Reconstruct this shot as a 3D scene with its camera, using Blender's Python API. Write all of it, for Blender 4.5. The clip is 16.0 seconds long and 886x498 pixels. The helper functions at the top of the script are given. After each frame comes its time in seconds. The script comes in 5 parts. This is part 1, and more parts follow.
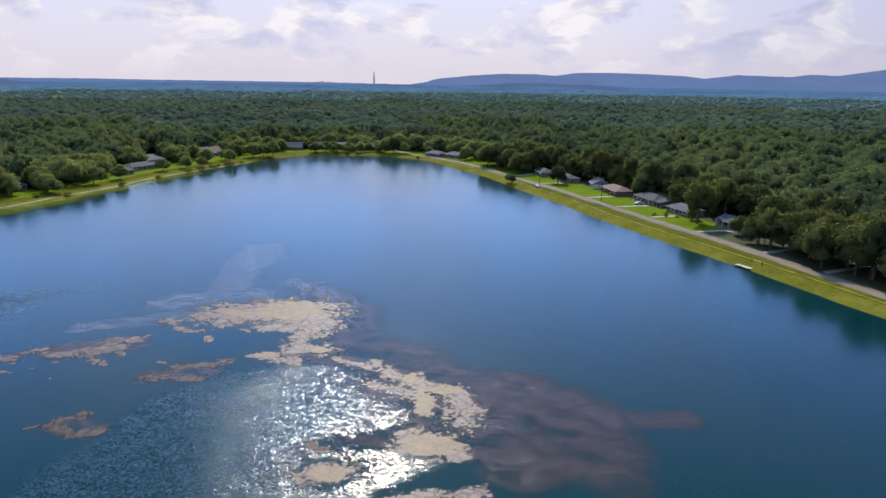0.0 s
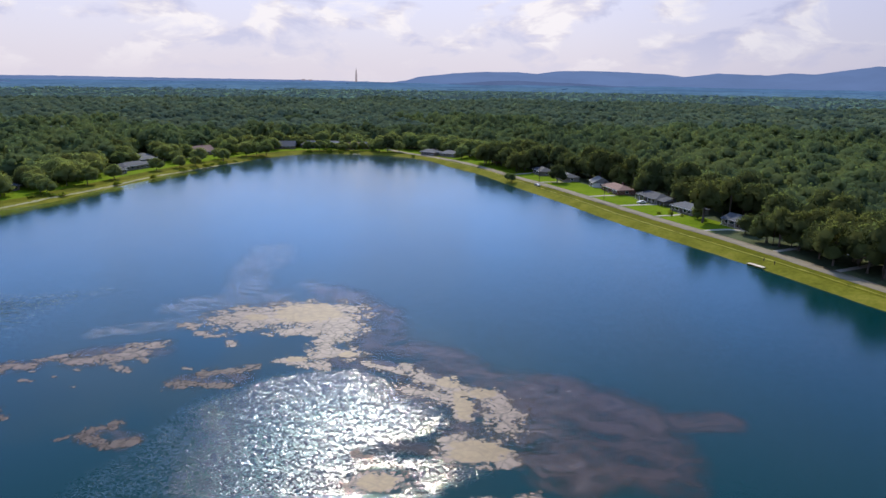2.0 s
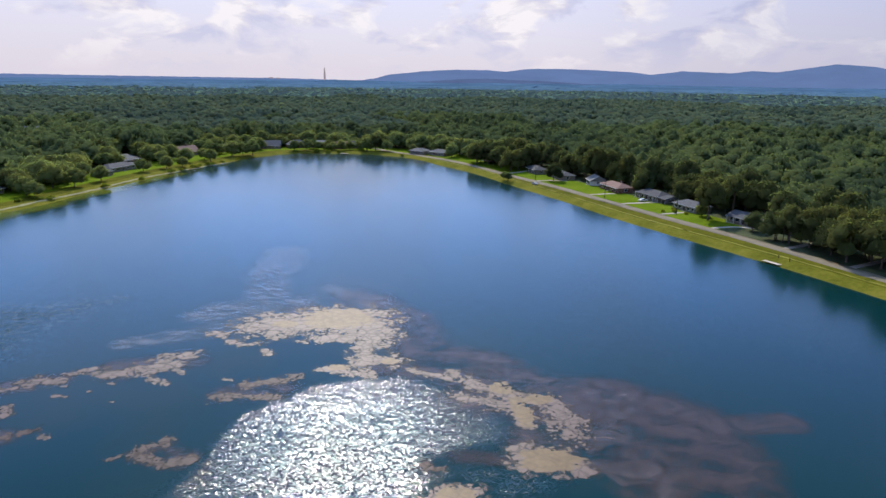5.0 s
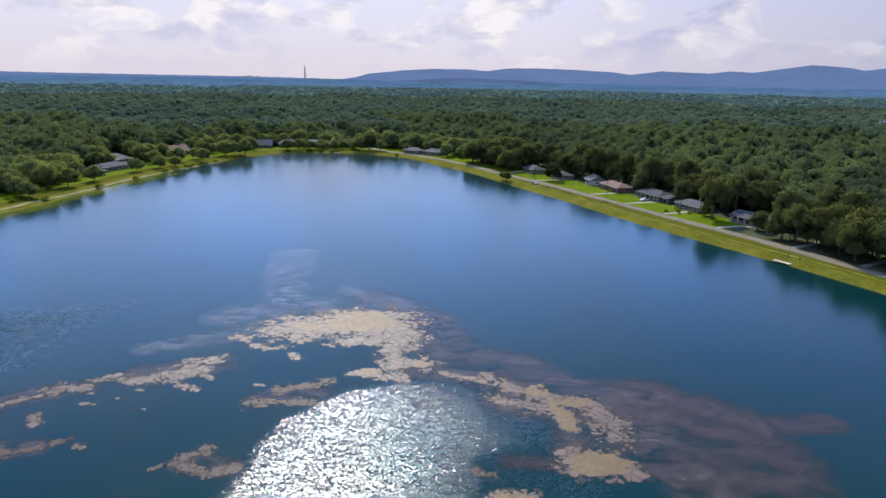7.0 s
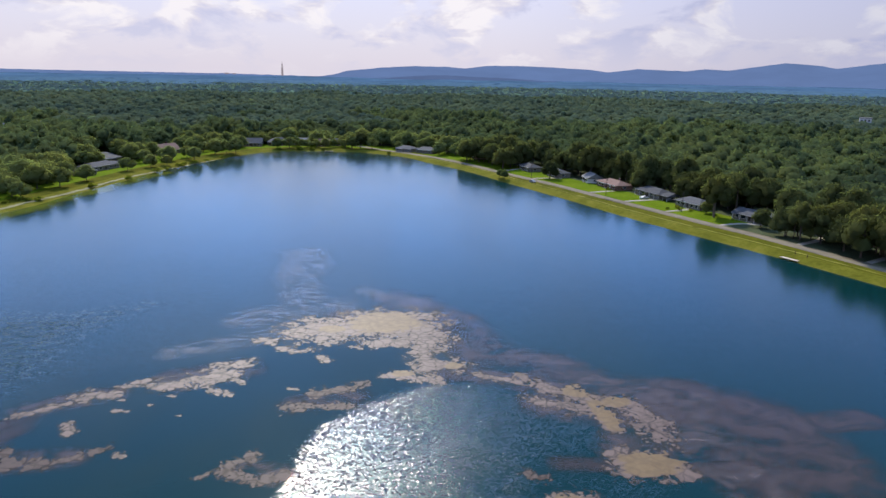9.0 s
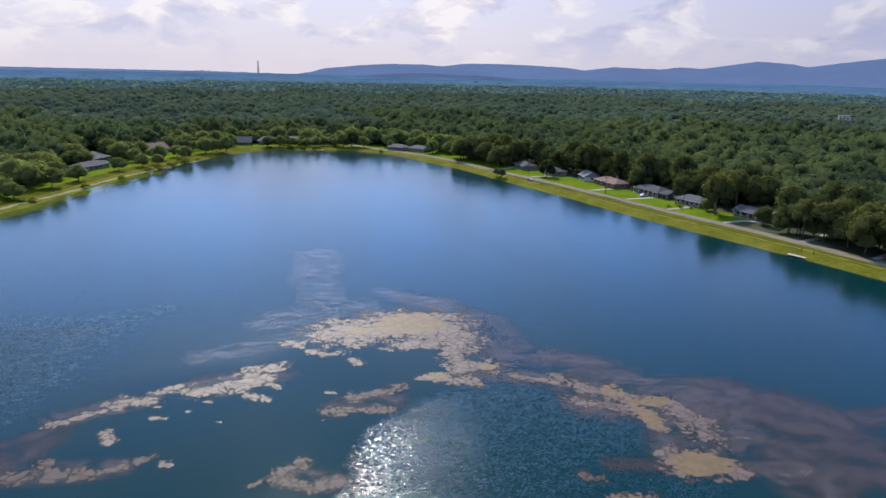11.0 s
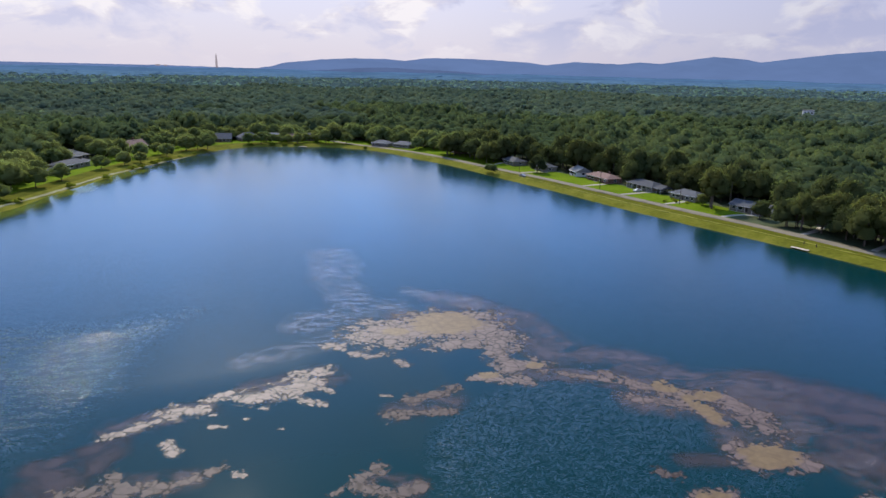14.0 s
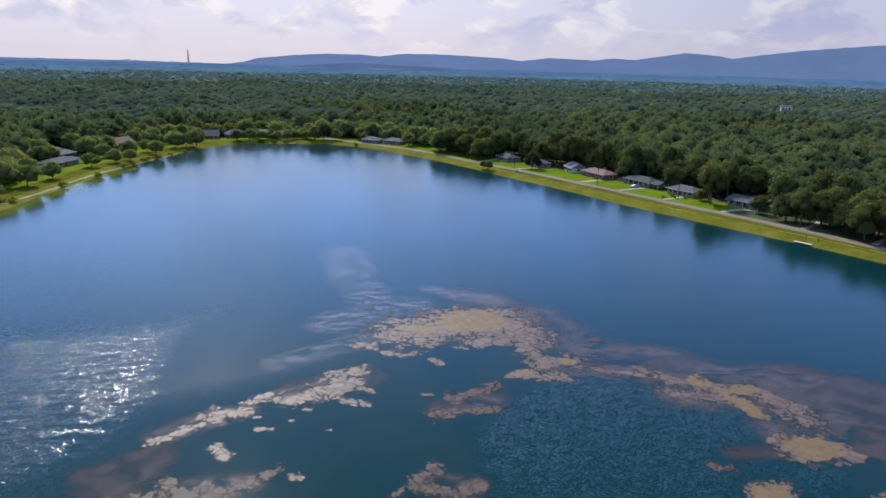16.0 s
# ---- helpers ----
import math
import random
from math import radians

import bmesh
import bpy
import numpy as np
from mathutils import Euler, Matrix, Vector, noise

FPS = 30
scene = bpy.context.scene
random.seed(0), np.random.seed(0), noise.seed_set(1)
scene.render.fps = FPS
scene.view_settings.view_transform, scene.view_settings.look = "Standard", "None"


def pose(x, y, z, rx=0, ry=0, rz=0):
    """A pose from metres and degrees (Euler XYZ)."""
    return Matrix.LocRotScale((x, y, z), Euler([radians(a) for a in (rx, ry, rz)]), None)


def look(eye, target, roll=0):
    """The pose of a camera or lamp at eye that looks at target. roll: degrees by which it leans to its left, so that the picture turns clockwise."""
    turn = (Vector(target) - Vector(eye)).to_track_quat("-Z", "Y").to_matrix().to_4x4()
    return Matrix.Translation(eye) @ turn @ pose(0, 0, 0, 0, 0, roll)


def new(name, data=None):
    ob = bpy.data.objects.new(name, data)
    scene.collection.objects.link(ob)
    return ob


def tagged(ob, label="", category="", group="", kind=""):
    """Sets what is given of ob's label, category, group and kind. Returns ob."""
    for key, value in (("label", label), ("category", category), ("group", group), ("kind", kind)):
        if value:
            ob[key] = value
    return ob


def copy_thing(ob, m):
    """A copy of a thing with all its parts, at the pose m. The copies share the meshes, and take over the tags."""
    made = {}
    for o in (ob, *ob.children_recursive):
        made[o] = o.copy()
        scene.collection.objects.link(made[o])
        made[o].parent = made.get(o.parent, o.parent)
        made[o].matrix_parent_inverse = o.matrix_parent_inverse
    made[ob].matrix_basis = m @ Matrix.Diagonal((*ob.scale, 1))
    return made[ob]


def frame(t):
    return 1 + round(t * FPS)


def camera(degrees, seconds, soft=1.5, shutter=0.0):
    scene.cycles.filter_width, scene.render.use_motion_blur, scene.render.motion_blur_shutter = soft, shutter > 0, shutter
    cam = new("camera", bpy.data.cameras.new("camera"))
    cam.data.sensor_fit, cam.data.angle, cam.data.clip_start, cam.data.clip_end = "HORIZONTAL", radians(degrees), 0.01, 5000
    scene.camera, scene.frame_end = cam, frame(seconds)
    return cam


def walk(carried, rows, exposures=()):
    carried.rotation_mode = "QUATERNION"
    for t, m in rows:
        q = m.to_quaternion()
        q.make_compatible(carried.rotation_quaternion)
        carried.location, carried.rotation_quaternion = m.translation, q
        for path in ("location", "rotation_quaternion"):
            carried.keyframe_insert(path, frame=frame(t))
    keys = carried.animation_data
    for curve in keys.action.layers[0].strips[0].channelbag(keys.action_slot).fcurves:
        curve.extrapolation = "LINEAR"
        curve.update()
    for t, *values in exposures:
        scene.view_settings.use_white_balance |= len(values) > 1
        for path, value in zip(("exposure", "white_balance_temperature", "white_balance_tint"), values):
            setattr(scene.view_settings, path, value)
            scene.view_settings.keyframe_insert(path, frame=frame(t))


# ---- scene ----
cam = camera(66.3, 16.0)
PATH = [
    (0, (6.148, -1.24, 60.499), (6.167, 0.699, 60.009), 0.7),
    (0.5, (3.512, -0.605, 60.524), (3.545, 1.334, 60.032), 0.7),
    (1, (0.899, -0.015, 60.584), (0.945, 1.923, 60.091), 0.7),
    (1.5, (-1.775, 0.576, 60.642), (-1.715, 2.514, 60.149), 0.7),
    (2, (-4.423, 1.225, 60.695), (-4.35, 3.161, 60.2), 0.8),
    (2.5, (-7.024, 1.91, 60.746), (-6.936, 3.846, 60.249), 0.8),
    (3, (-9.666, 2.6, 60.776), (-9.563, 4.535, 60.279), 0.8),
    (3.5, (-12.384, 3.311, 60.804), (-12.265, 5.244, 60.306), 0.9),
    (4, (-15.129, 4.054, 60.822), (-14.995, 5.986, 60.323), 0.8),
    (6.5, (-28.677, 7.729, 60.651), (-28.468, 9.654, 60.151), 1.0),
    (7, (-31.41, 8.382, 60.662), (-31.187, 10.305, 60.161), 1.0),
    (7.5, (-34.173, 9.015, 60.665), (-33.935, 10.936, 60.162), 1.0),
    (8, (-36.873, 9.674, 60.696), (-36.62, 11.593, 60.192), 1.1),
    (8.5, (-39.705, 10.409, 60.739), (-39.435, 12.326, 60.234), 1.1),
    (9, (-42.553, 11.17, 60.77), (-42.266, 13.083, 60.263), 1.1),
    (11.5, (-57.044, 14.982, 60.917), (-56.672, 16.879, 60.403), 1.2),
    (12, (-59.95, 15.848, 60.974), (-59.558, 17.74, 60.457), 1.2),
    (12.5, (-62.834, 16.683, 61.023), (-62.421, 18.57, 60.504), 1.2),
    (13, (-65.605, 17.437, 61.074), (-65.175, 19.319, 60.553), 1.3),
    (13.5, (-68.461, 18.257, 61.132), (-68.016, 20.135, 60.609), 1.2),
    (14, (-71.369, 19.044, 61.184), (-70.906, 20.917, 60.66), 1.3),
    (14.5, (-74.338, 19.886, 61.214), (-73.856, 21.755, 60.688), 1.3),
    (15, (-77.343, 20.799, 61.239), (-76.843, 22.662, 60.711), 1.3),
    (15.5, (-80.314, 21.599, 61.275), (-79.796, 23.456, 60.744), 1.3),
    (16, (-83.313, 22.475, 61.269), (-82.779, 24.327, 60.735), 1.4),
]
walk(cam, [(t, look(eye, target, roll)) for t, eye, target, roll in PATH])

# ---- world, sun, exposure ----
SUN_AZ, SUN_EL = -4.5, 41.0          # degrees from +y towards +x, and above the horizon
world = bpy.data.worlds.new("sky")
scene.world = world
world.use_nodes = True
wt = world.node_tree
wt.nodes.clear()


def wnode(kind, **values):
    n = wt.nodes.new(kind)
    for key, value in values.items():
        n.inputs[key].default_value = value
    return n


def wmath(op, a, b=None):
    n = wt.nodes.new("ShaderNodeMath")
    n.operation = op
    for i, v in enumerate((a, b)):
        if v is None:
            continue
        if isinstance(v, (int, float)):
            n.inputs[i].default_value = v
        else:
            wt.links.new(v, n.inputs[i])
    return n.outputs[0]


sky = wt.nodes.new("ShaderNodeTexSky")
sky.sky_type, sky.sun_disc = "NISHITA", False
sky.sun_elevation, sky.sun_rotation = radians(SUN_EL), radians(SUN_AZ)
sky.altitude, sky.air_density, sky.dust_density, sky.ozone_density = 200, 1.0, 0.4, 3.0
coord = wt.nodes.new("ShaderNodeTexCoord")
split = wt.nodes.new("ShaderNodeSeparateXYZ")
wt.links.new(coord.outputs["Generated"], split.inputs[0])
height = wmath("MAXIMUM", split.outputs[2], 0.0)
# cloud banks are flatter towards the horizon
plane = wt.nodes.new("ShaderNodeCombineXYZ")
lift = wmath("ADD", wmath("MULTIPLY", height, 0.9), 0.55)
wt.links.new(wmath("DIVIDE", split.outputs[0], lift), plane.inputs[0])
wt.links.new(wmath("DIVIDE", split.outputs[1], lift), plane.inputs[1])
wt.links.new(wmath("MULTIPLY", height, 2.4), plane.inputs[2])
cloud = wnode("ShaderNodeTexNoise", Scale=5.0, Detail=8.0, Roughness=0.56, Distortion=0.35)
wt.links.new(plane.outputs[0], cloud.inputs["Vector"])
shade = wnode("ShaderNodeTexNoise", Scale=6.5, Detail=7.0, Roughness=0.55, Distortion=0.3)
off = wt.nodes.new("ShaderNodeVectorMath")
off.operation = "ADD"
off.inputs[1].default_value = (3.7, 1.9, 0.16)
wt.links.new(plane.outputs[0], off.inputs[0])
wt.links.new(off.outputs[0], shade.inputs["Vector"])


def wramp(source, stops):
    n = wt.nodes.new("ShaderNodeValToRGB")
    wt.links.new(source, n.inputs[0])
    while len(n.color_ramp.elements) < len(stops):
        n.color_ramp.elements.new(0.5)
    for e, (p, c) in zip(n.color_ramp.elements, stops):
        e.position, e.color = p, (*c, 1.0)
    return n.outputs[0]


# thin veil low down, broken cloud higher up
cover = wramp(cloud.outputs[0], [(0.46, (0, 0, 0)), (0.55, (1, 1, 1))])
veil = wramp(height, [(0.0, (1, 1, 1)), (0.115, (0.92, 0.92, 0.92)), (0.20, (0.22, 0.22, 0.22)), (0.6, (0.03, 0.03, 0.03))])
tone = wramp(shade.outputs[0], [(0.42, (0.57, 0.585, 0.79)), (0.47, (0.66, 0.65, 0.82)), (0.515, (0.80, 0.76, 0.84)), (0.56, (0.98, 0.93, 0.95))])
# blue gap at middle height; brightness added overhead, out of view, as fill light
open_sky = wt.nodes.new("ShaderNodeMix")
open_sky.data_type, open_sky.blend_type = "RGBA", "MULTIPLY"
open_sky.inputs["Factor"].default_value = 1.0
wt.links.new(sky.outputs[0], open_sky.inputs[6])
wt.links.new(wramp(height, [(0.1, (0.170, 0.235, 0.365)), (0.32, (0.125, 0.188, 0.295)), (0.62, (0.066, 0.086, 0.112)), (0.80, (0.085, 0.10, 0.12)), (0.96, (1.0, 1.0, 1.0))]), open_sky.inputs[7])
haze = wt.nodes.new("ShaderNodeMix")
haze.data_type = "RGBA"
wt.links.new(veil, haze.inputs["Factor"])
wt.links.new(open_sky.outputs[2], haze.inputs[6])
haze.inputs[7].default_value = (0.745, 0.690, 0.785, 1)
mixed = wt.nodes.new("ShaderNodeMix")
mixed.data_type = "RGBA"
wt.links.new(wmath("MULTIPLY", cover, wramp(height, [(0.0, (0.08, 0.08, 0.08)), (0.05, (0.75, 0.75, 0.75)), (0.12, (0.9, 0.9, 0.9)), (0.2, (0.25, 0.25, 0.25)), (0.5, (0.2, 0.2, 0.2))])), mixed.inputs["Factor"])
wt.links.new(haze.outputs[2], mixed.inputs[6])
wt.links.new(tone, mixed.inputs[7])
back = wnode("ShaderNodeBackground", Strength=1.0)
away = wt.nodes.new("ShaderNodeMix")          # the sky dulls away from the sun
away.data_type, away.blend_type = "RGBA", "MULTIPLY"
away.inputs["Factor"].default_value = 1.0
wt.links.new(mixed.outputs[2], away.inputs[6])
wt.links.new(wramp(split.outputs[0], [(0.22, (1, 1, 1)), (0.62, (0.74, 0.77, 0.84))]), away.inputs[7])
wt.links.new(away.outputs[2], back.inputs[0])
wt.links.new(back.outputs[0], wt.nodes.new("ShaderNodeOutputWorld").inputs[0])

sun = new("sun", bpy.data.lights.new("sun", "SUN"))
sun.data.energy, sun.data.angle, sun.data.color = 4.6, radians(0.6), (1.0, 0.93, 0.82)
_a, _e = radians(SUN_AZ), radians(SUN_EL)
SUN_DIR = Vector((math.sin(_a) * math.cos(_e), math.cos(_a) * math.cos(_e), math.sin(_e)))
sun.matrix_world = look(SUN_DIR * 400, (0, 0, 0))
scene.view_settings.exposure = 0.0


# ---- materials ----
class Mat:
    """A node material, with short ways to add nodes."""

    def __init__(self, name):
        self.m = bpy.data.materials.new(name)
        self.m.use_nodes = True
        self.t = self.m.node_tree
        self.t.nodes.clear()
        self.out = self.t.nodes.new("ShaderNodeOutputMaterial")
        self.pos = self.t.nodes.new("ShaderNodeNewGeometry").outputs["Position"]

    def put(self, v, socket):
        if isinstance(v, bpy.types.NodeSocket):
            self.t.links.new(v, socket)
        elif isinstance(v, tuple) and len(v) == 3 and socket.type == "RGBA":
            socket.default_value = (*v, 1)
        else:
            socket.default_value = v

    def node(self, kind, **values):
        n = self.t.nodes.new(kind)
        for key, v in values.items():
            self.put(v, n.inputs[key.replace("_", " ")])
        return n

    def math(self, op, a, b=0.0, c=None):
        n = self.t.nodes.new("ShaderNodeMath")
        n.operation = op
        self.put(a, n.inputs[0])
        self.put(b, n.inputs[1])
        if c is not None:
            self.put(c, n.inputs[2])
        return n.outputs[0]

    def noise(self, scale, detail=4.0, rough=0.55, vec=None, stretch=None, swirl=0.0):
        n = self.node("ShaderNodeTexNoise", Scale=scale, Detail=detail, Roughness=rough, Distortion=swirl)
        v = self.pos if vec is None else vec
        if stretch:
            mp = self.node("ShaderNodeMapping")
            mp.inputs["Scale"].default_value = stretch[:3]
            if len(stretch) > 3:
                mp.inputs["Rotation"].default_value = (0, 0, stretch[3])
            self.t.links.new(v, mp.inputs[0])
            v = mp.outputs[0]
        self.t.links.new(v, n.inputs["Vector"])
        return n.outputs[0]

    def ramp(self, source, *stops):
        n = self.t.nodes.new("ShaderNodeValToRGB")
        self.t.links.new(source, n.inputs[0])
        while len(n.color_ramp.elements) < len(stops):
            n.color_ramp.elements.new(0.5)
        for e, (p, c) in zip(n.color_ramp.elements, stops):
            e.position, e.color = p, (c, c, c, 1) if isinstance(c, (int, float)) else (*c, 1)
        return n.outputs[0]

    def mix(self, f, a, b, kind="MIX"):
        n = self.t.nodes.new("ShaderNodeMix")
        n.data_type, n.blend_type = "RGBA", kind
        for v, i in ((f, 0), (a, 6), (b, 7)):
            self.put(v, n.inputs[i])
        return n.outputs[2]

    def bump(self, h, distance=0.1, strength=1.0):
        n = self.node("ShaderNodeBump", Height=h, Distance=distance, Strength=strength)
        return n.outputs[0]

    def principled(self, color, rough=0.8, spec=0.3, normal=None, metal=0.0, **more):
        n = self.t.nodes.new("ShaderNodeBsdfPrincipled")
        self.put(color, n.inputs["Base Color"])
        self.put(rough, n.inputs["Roughness"])
        self.put(spec, n.inputs["Specular IOR Level"])
        self.put(metal, n.inputs["Metallic"])
        for key, v in more.items():
            self.put(v, n.inputs[key.replace("_", " ")])
        if normal is not None:
            self.t.links.new(normal, n.inputs["Normal"])
        return n.outputs[0]

    def blend(self, f, a, b):
        n = self.t.nodes.new("ShaderNodeMixShader")
        self.put(f, n.inputs[0])
        self.t.links.new(a, n.inputs[1])
        self.t.links.new(b, n.inputs[2])
        return n.outputs[0]

    def done(self, shader):
        self.t.links.new(shader, self.out.inputs[0])
        return self.m


def plain(name, color, rough=0.8, vary=0.25, scale=1.5, metal=0.0, spec=0.12):
    """A painted or weathered surface: two scales of tone and a fine relief."""
    k = Mat(name)
    big, fine = k.noise(scale * 0.25, 3), k.noise(scale * 6, 5)
    tone = k.math("ADD", k.math("MULTIPLY", big, 0.6), k.math("MULTIPLY", fine, 0.4))
    lo = tuple(c * (1 - vary) for c in color)
    hi = tuple(min(1, c * (1 + vary)) for c in color)
    return k.done(k.principled(k.ramp(tone, (0.3, lo), (0.7, hi)), rough, spec, k.bump(fine, 0.02, 0.4), metal))


def wavelets(k, scale, detail, stretch):
    """Slopes of wind ripples: two signed numbers about nought, in x and y."""
    mp = k.node("ShaderNodeMapping")
    mp.inputs["Scale"].default_value = stretch[:3]
    mp.inputs["Rotation"].default_value = (0, 0, stretch[3])
    k.t.links.new(k.pos, mp.inputs[0])
    v = k.node("ShaderNodeTexNoise", Scale=scale, Detail=detail, Roughness=0.6)
    k.t.links.new(mp.outputs[0], v.inputs["Vector"])
    n = k.t.nodes.new("ShaderNodeVectorMath")
    n.operation = "SUBTRACT"
    k.t.links.new(v.outputs["Color"], n.inputs[0])
    n.inputs[1].default_value = (0.5, 0.5, 0.5)
    flat = k.node("ShaderNodeSeparateXYZ", Vector=n.outputs[0])
    return k.node("ShaderNodeCombineXYZ", X=flat.outputs[0], Y=flat.outputs[1]).outputs[0]


def vector_sum(k, a, b, scale=None):
    """a + b, or a + b times a number."""
    if scale is not None:
        m = k.t.nodes.new("ShaderNodeVectorMath")
        m.operation = "SCALE"
        k.put(b, m.inputs[0])
        k.put(scale, m.inputs["Scale"])
        b = m.outputs[0]
    n = k.t.nodes.new("ShaderNodeVectorMath")
    n.operation = "ADD"
    k.put(a, n.inputs[0])
    k.put(b, n.inputs[1])
    return n.outputs[0]


def wind_patch(k, name, soft):
    """1 where the wind ruffles the lake, 0 where it is still, with a ragged rim between."""
    a = k.node("ShaderNodeAttribute")
    a.attribute_name = name
    rim = k.math("MULTIPLY_ADD", k.math("SUBTRACT", k.noise(0.55, 7, 0.72), 0.5), 0.42, a.outputs["Fac"])
    return k.ramp(rim, (0.5 - soft, 0.0), (0.5 + soft, 1.0))


def water_parts(k):
    """Relief of the lake: ripples that the wind raises in patches, near flat elsewhere."""
    ruffled, gust = wind_patch(k, "ruffled", 0.10), wind_patch(k, "gust", 0.14)
    gust = k.math("MULTIPLY", gust, k.ramp(k.noise(0.35, 6, 0.7, stretch=(0.6, 1.6, 1, 0.35)), (0.42, 0.0), (0.52, 1.0)))
    cat = k.ramp(k.noise(0.018, 4, 0.6, stretch=(1, 0.35, 1)), (0.42, 0.0), (0.62, 1.0))
    open_water = k.math("SUBTRACT", 1.0, wind_patch(k, "sheltered", 0.2))
    steep = k.math("MULTIPLY_ADD", open_water, 0.12, 0.02)
    steep = k.math("MAXIMUM", steep, k.math("MULTIPLY", ruffled, RUFFLE))
    steep = k.math("MAXIMUM", steep, k.math("MULTIPLY", gust, GUST))
    slopes = vector_sum(k, wavelets(k, 3.7, 3.0, (0.8, 1.5, 1, 0.25)), wavelets(k, 0.7, 2.0, (1, 1.5, 1, -0.2)), 0.25)
    nrm = vector_sum(k, (0.0, 0.0, 1.0), slopes, steep)
    unit = k.t.nodes.new("ShaderNodeVectorMath")
    unit.operation = "NORMALIZE"
    k.t.links.new(nrm, unit.inputs[0])
    rough = k.math("ADD", k.math("MULTIPLY_ADD", open_water, 0.10, 0.04), k.math("MULTIPLY", cat, 0.03))
    waves = k.math("MAXIMUM", ruffled, gust)
    rough = k.math("ADD", k.math("MULTIPLY", rough, k.math("SUBTRACT", 1.0, waves)), k.math("MULTIPLY", waves, 0.10))
    return unit.outputs[0], rough


RUFFLE, GUST = 1.2, 1.6


def make_water():
    k = Mat("lake_water")
    nrm, rough = water_parts(k)
    deep = k.mix(k.noise(0.012, 3), (0.001, 0.022, 0.025), (0.002, 0.032, 0.031))
    return k.done(k.principled(deep, rough, 0.5, nrm, IOR=1.33))


def make_foliage(name, dark, light, per="island", glow=0.35):
    k = Mat(name)
    if per == "object":
        rnd = k.t.nodes.new("ShaderNodeObjectInfo").outputs["Random"]
    else:
        tint = k.node("ShaderNodeAttribute")
        tint.attribute_name = "tint"
        rnd = tint.outputs["Fac"]
    stand = k.noise(0.02, 3)
    leaf = k.noise(0.9, 3, 0.7)
    parts = ((rnd, 0.46), (stand, 0.35), (k.ramp(k.noise(0.006, 3), (0.38, 0.0), (0.62, 1.0)), 0.32), (leaf, 0.14))
    tone = 0.0
    for value, weight in parts:
        tone = k.math("MULTIPLY_ADD", value, weight, tone)
    hue = k.noise(0.035, 3, 0.6)
    warm = k.ramp(hue, (0.42, 0.0), (0.62, 1.0))
    col = k.ramp(tone, (0.28, dark), (0.82, light))
    col = k.mix(k.math("MULTIPLY", warm, 0.45), col, k.mix(1.0, col, (1.35, 1.08, 0.75), "MULTIPLY"))
    d = k.node("ShaderNodeBsdfDiffuse", Color=col).outputs[0]
    tr = k.node("ShaderNodeBsdfTranslucent", Color=k.mix(1.0, col, (1.0, 1.08, 0.72), "MULTIPLY")).outputs[0]
    return k.done(k.blend(glow, d, tr))


def make_grass(name, a, b, c, scale=0.25):
    k = Mat(name)
    big, mid, fine = k.noise(scale * 0.3, 4), k.noise(scale * 2.5, 4), k.noise(6.0, 3, 0.7)
    tone = k.math("ADD", k.math("MULTIPLY", big, 0.5), k.math("ADD", k.math("MULTIPLY", mid, 0.35), k.math("MULTIPLY", fine, 0.2)))
    col = k.ramp(tone, (0.36, a), (0.52, b), (0.68, c))
    return k.done(k.principled(col, 1.0, 0.02, k.bump(k.math("ADD", mid, fine), 0.12, 0.6)))


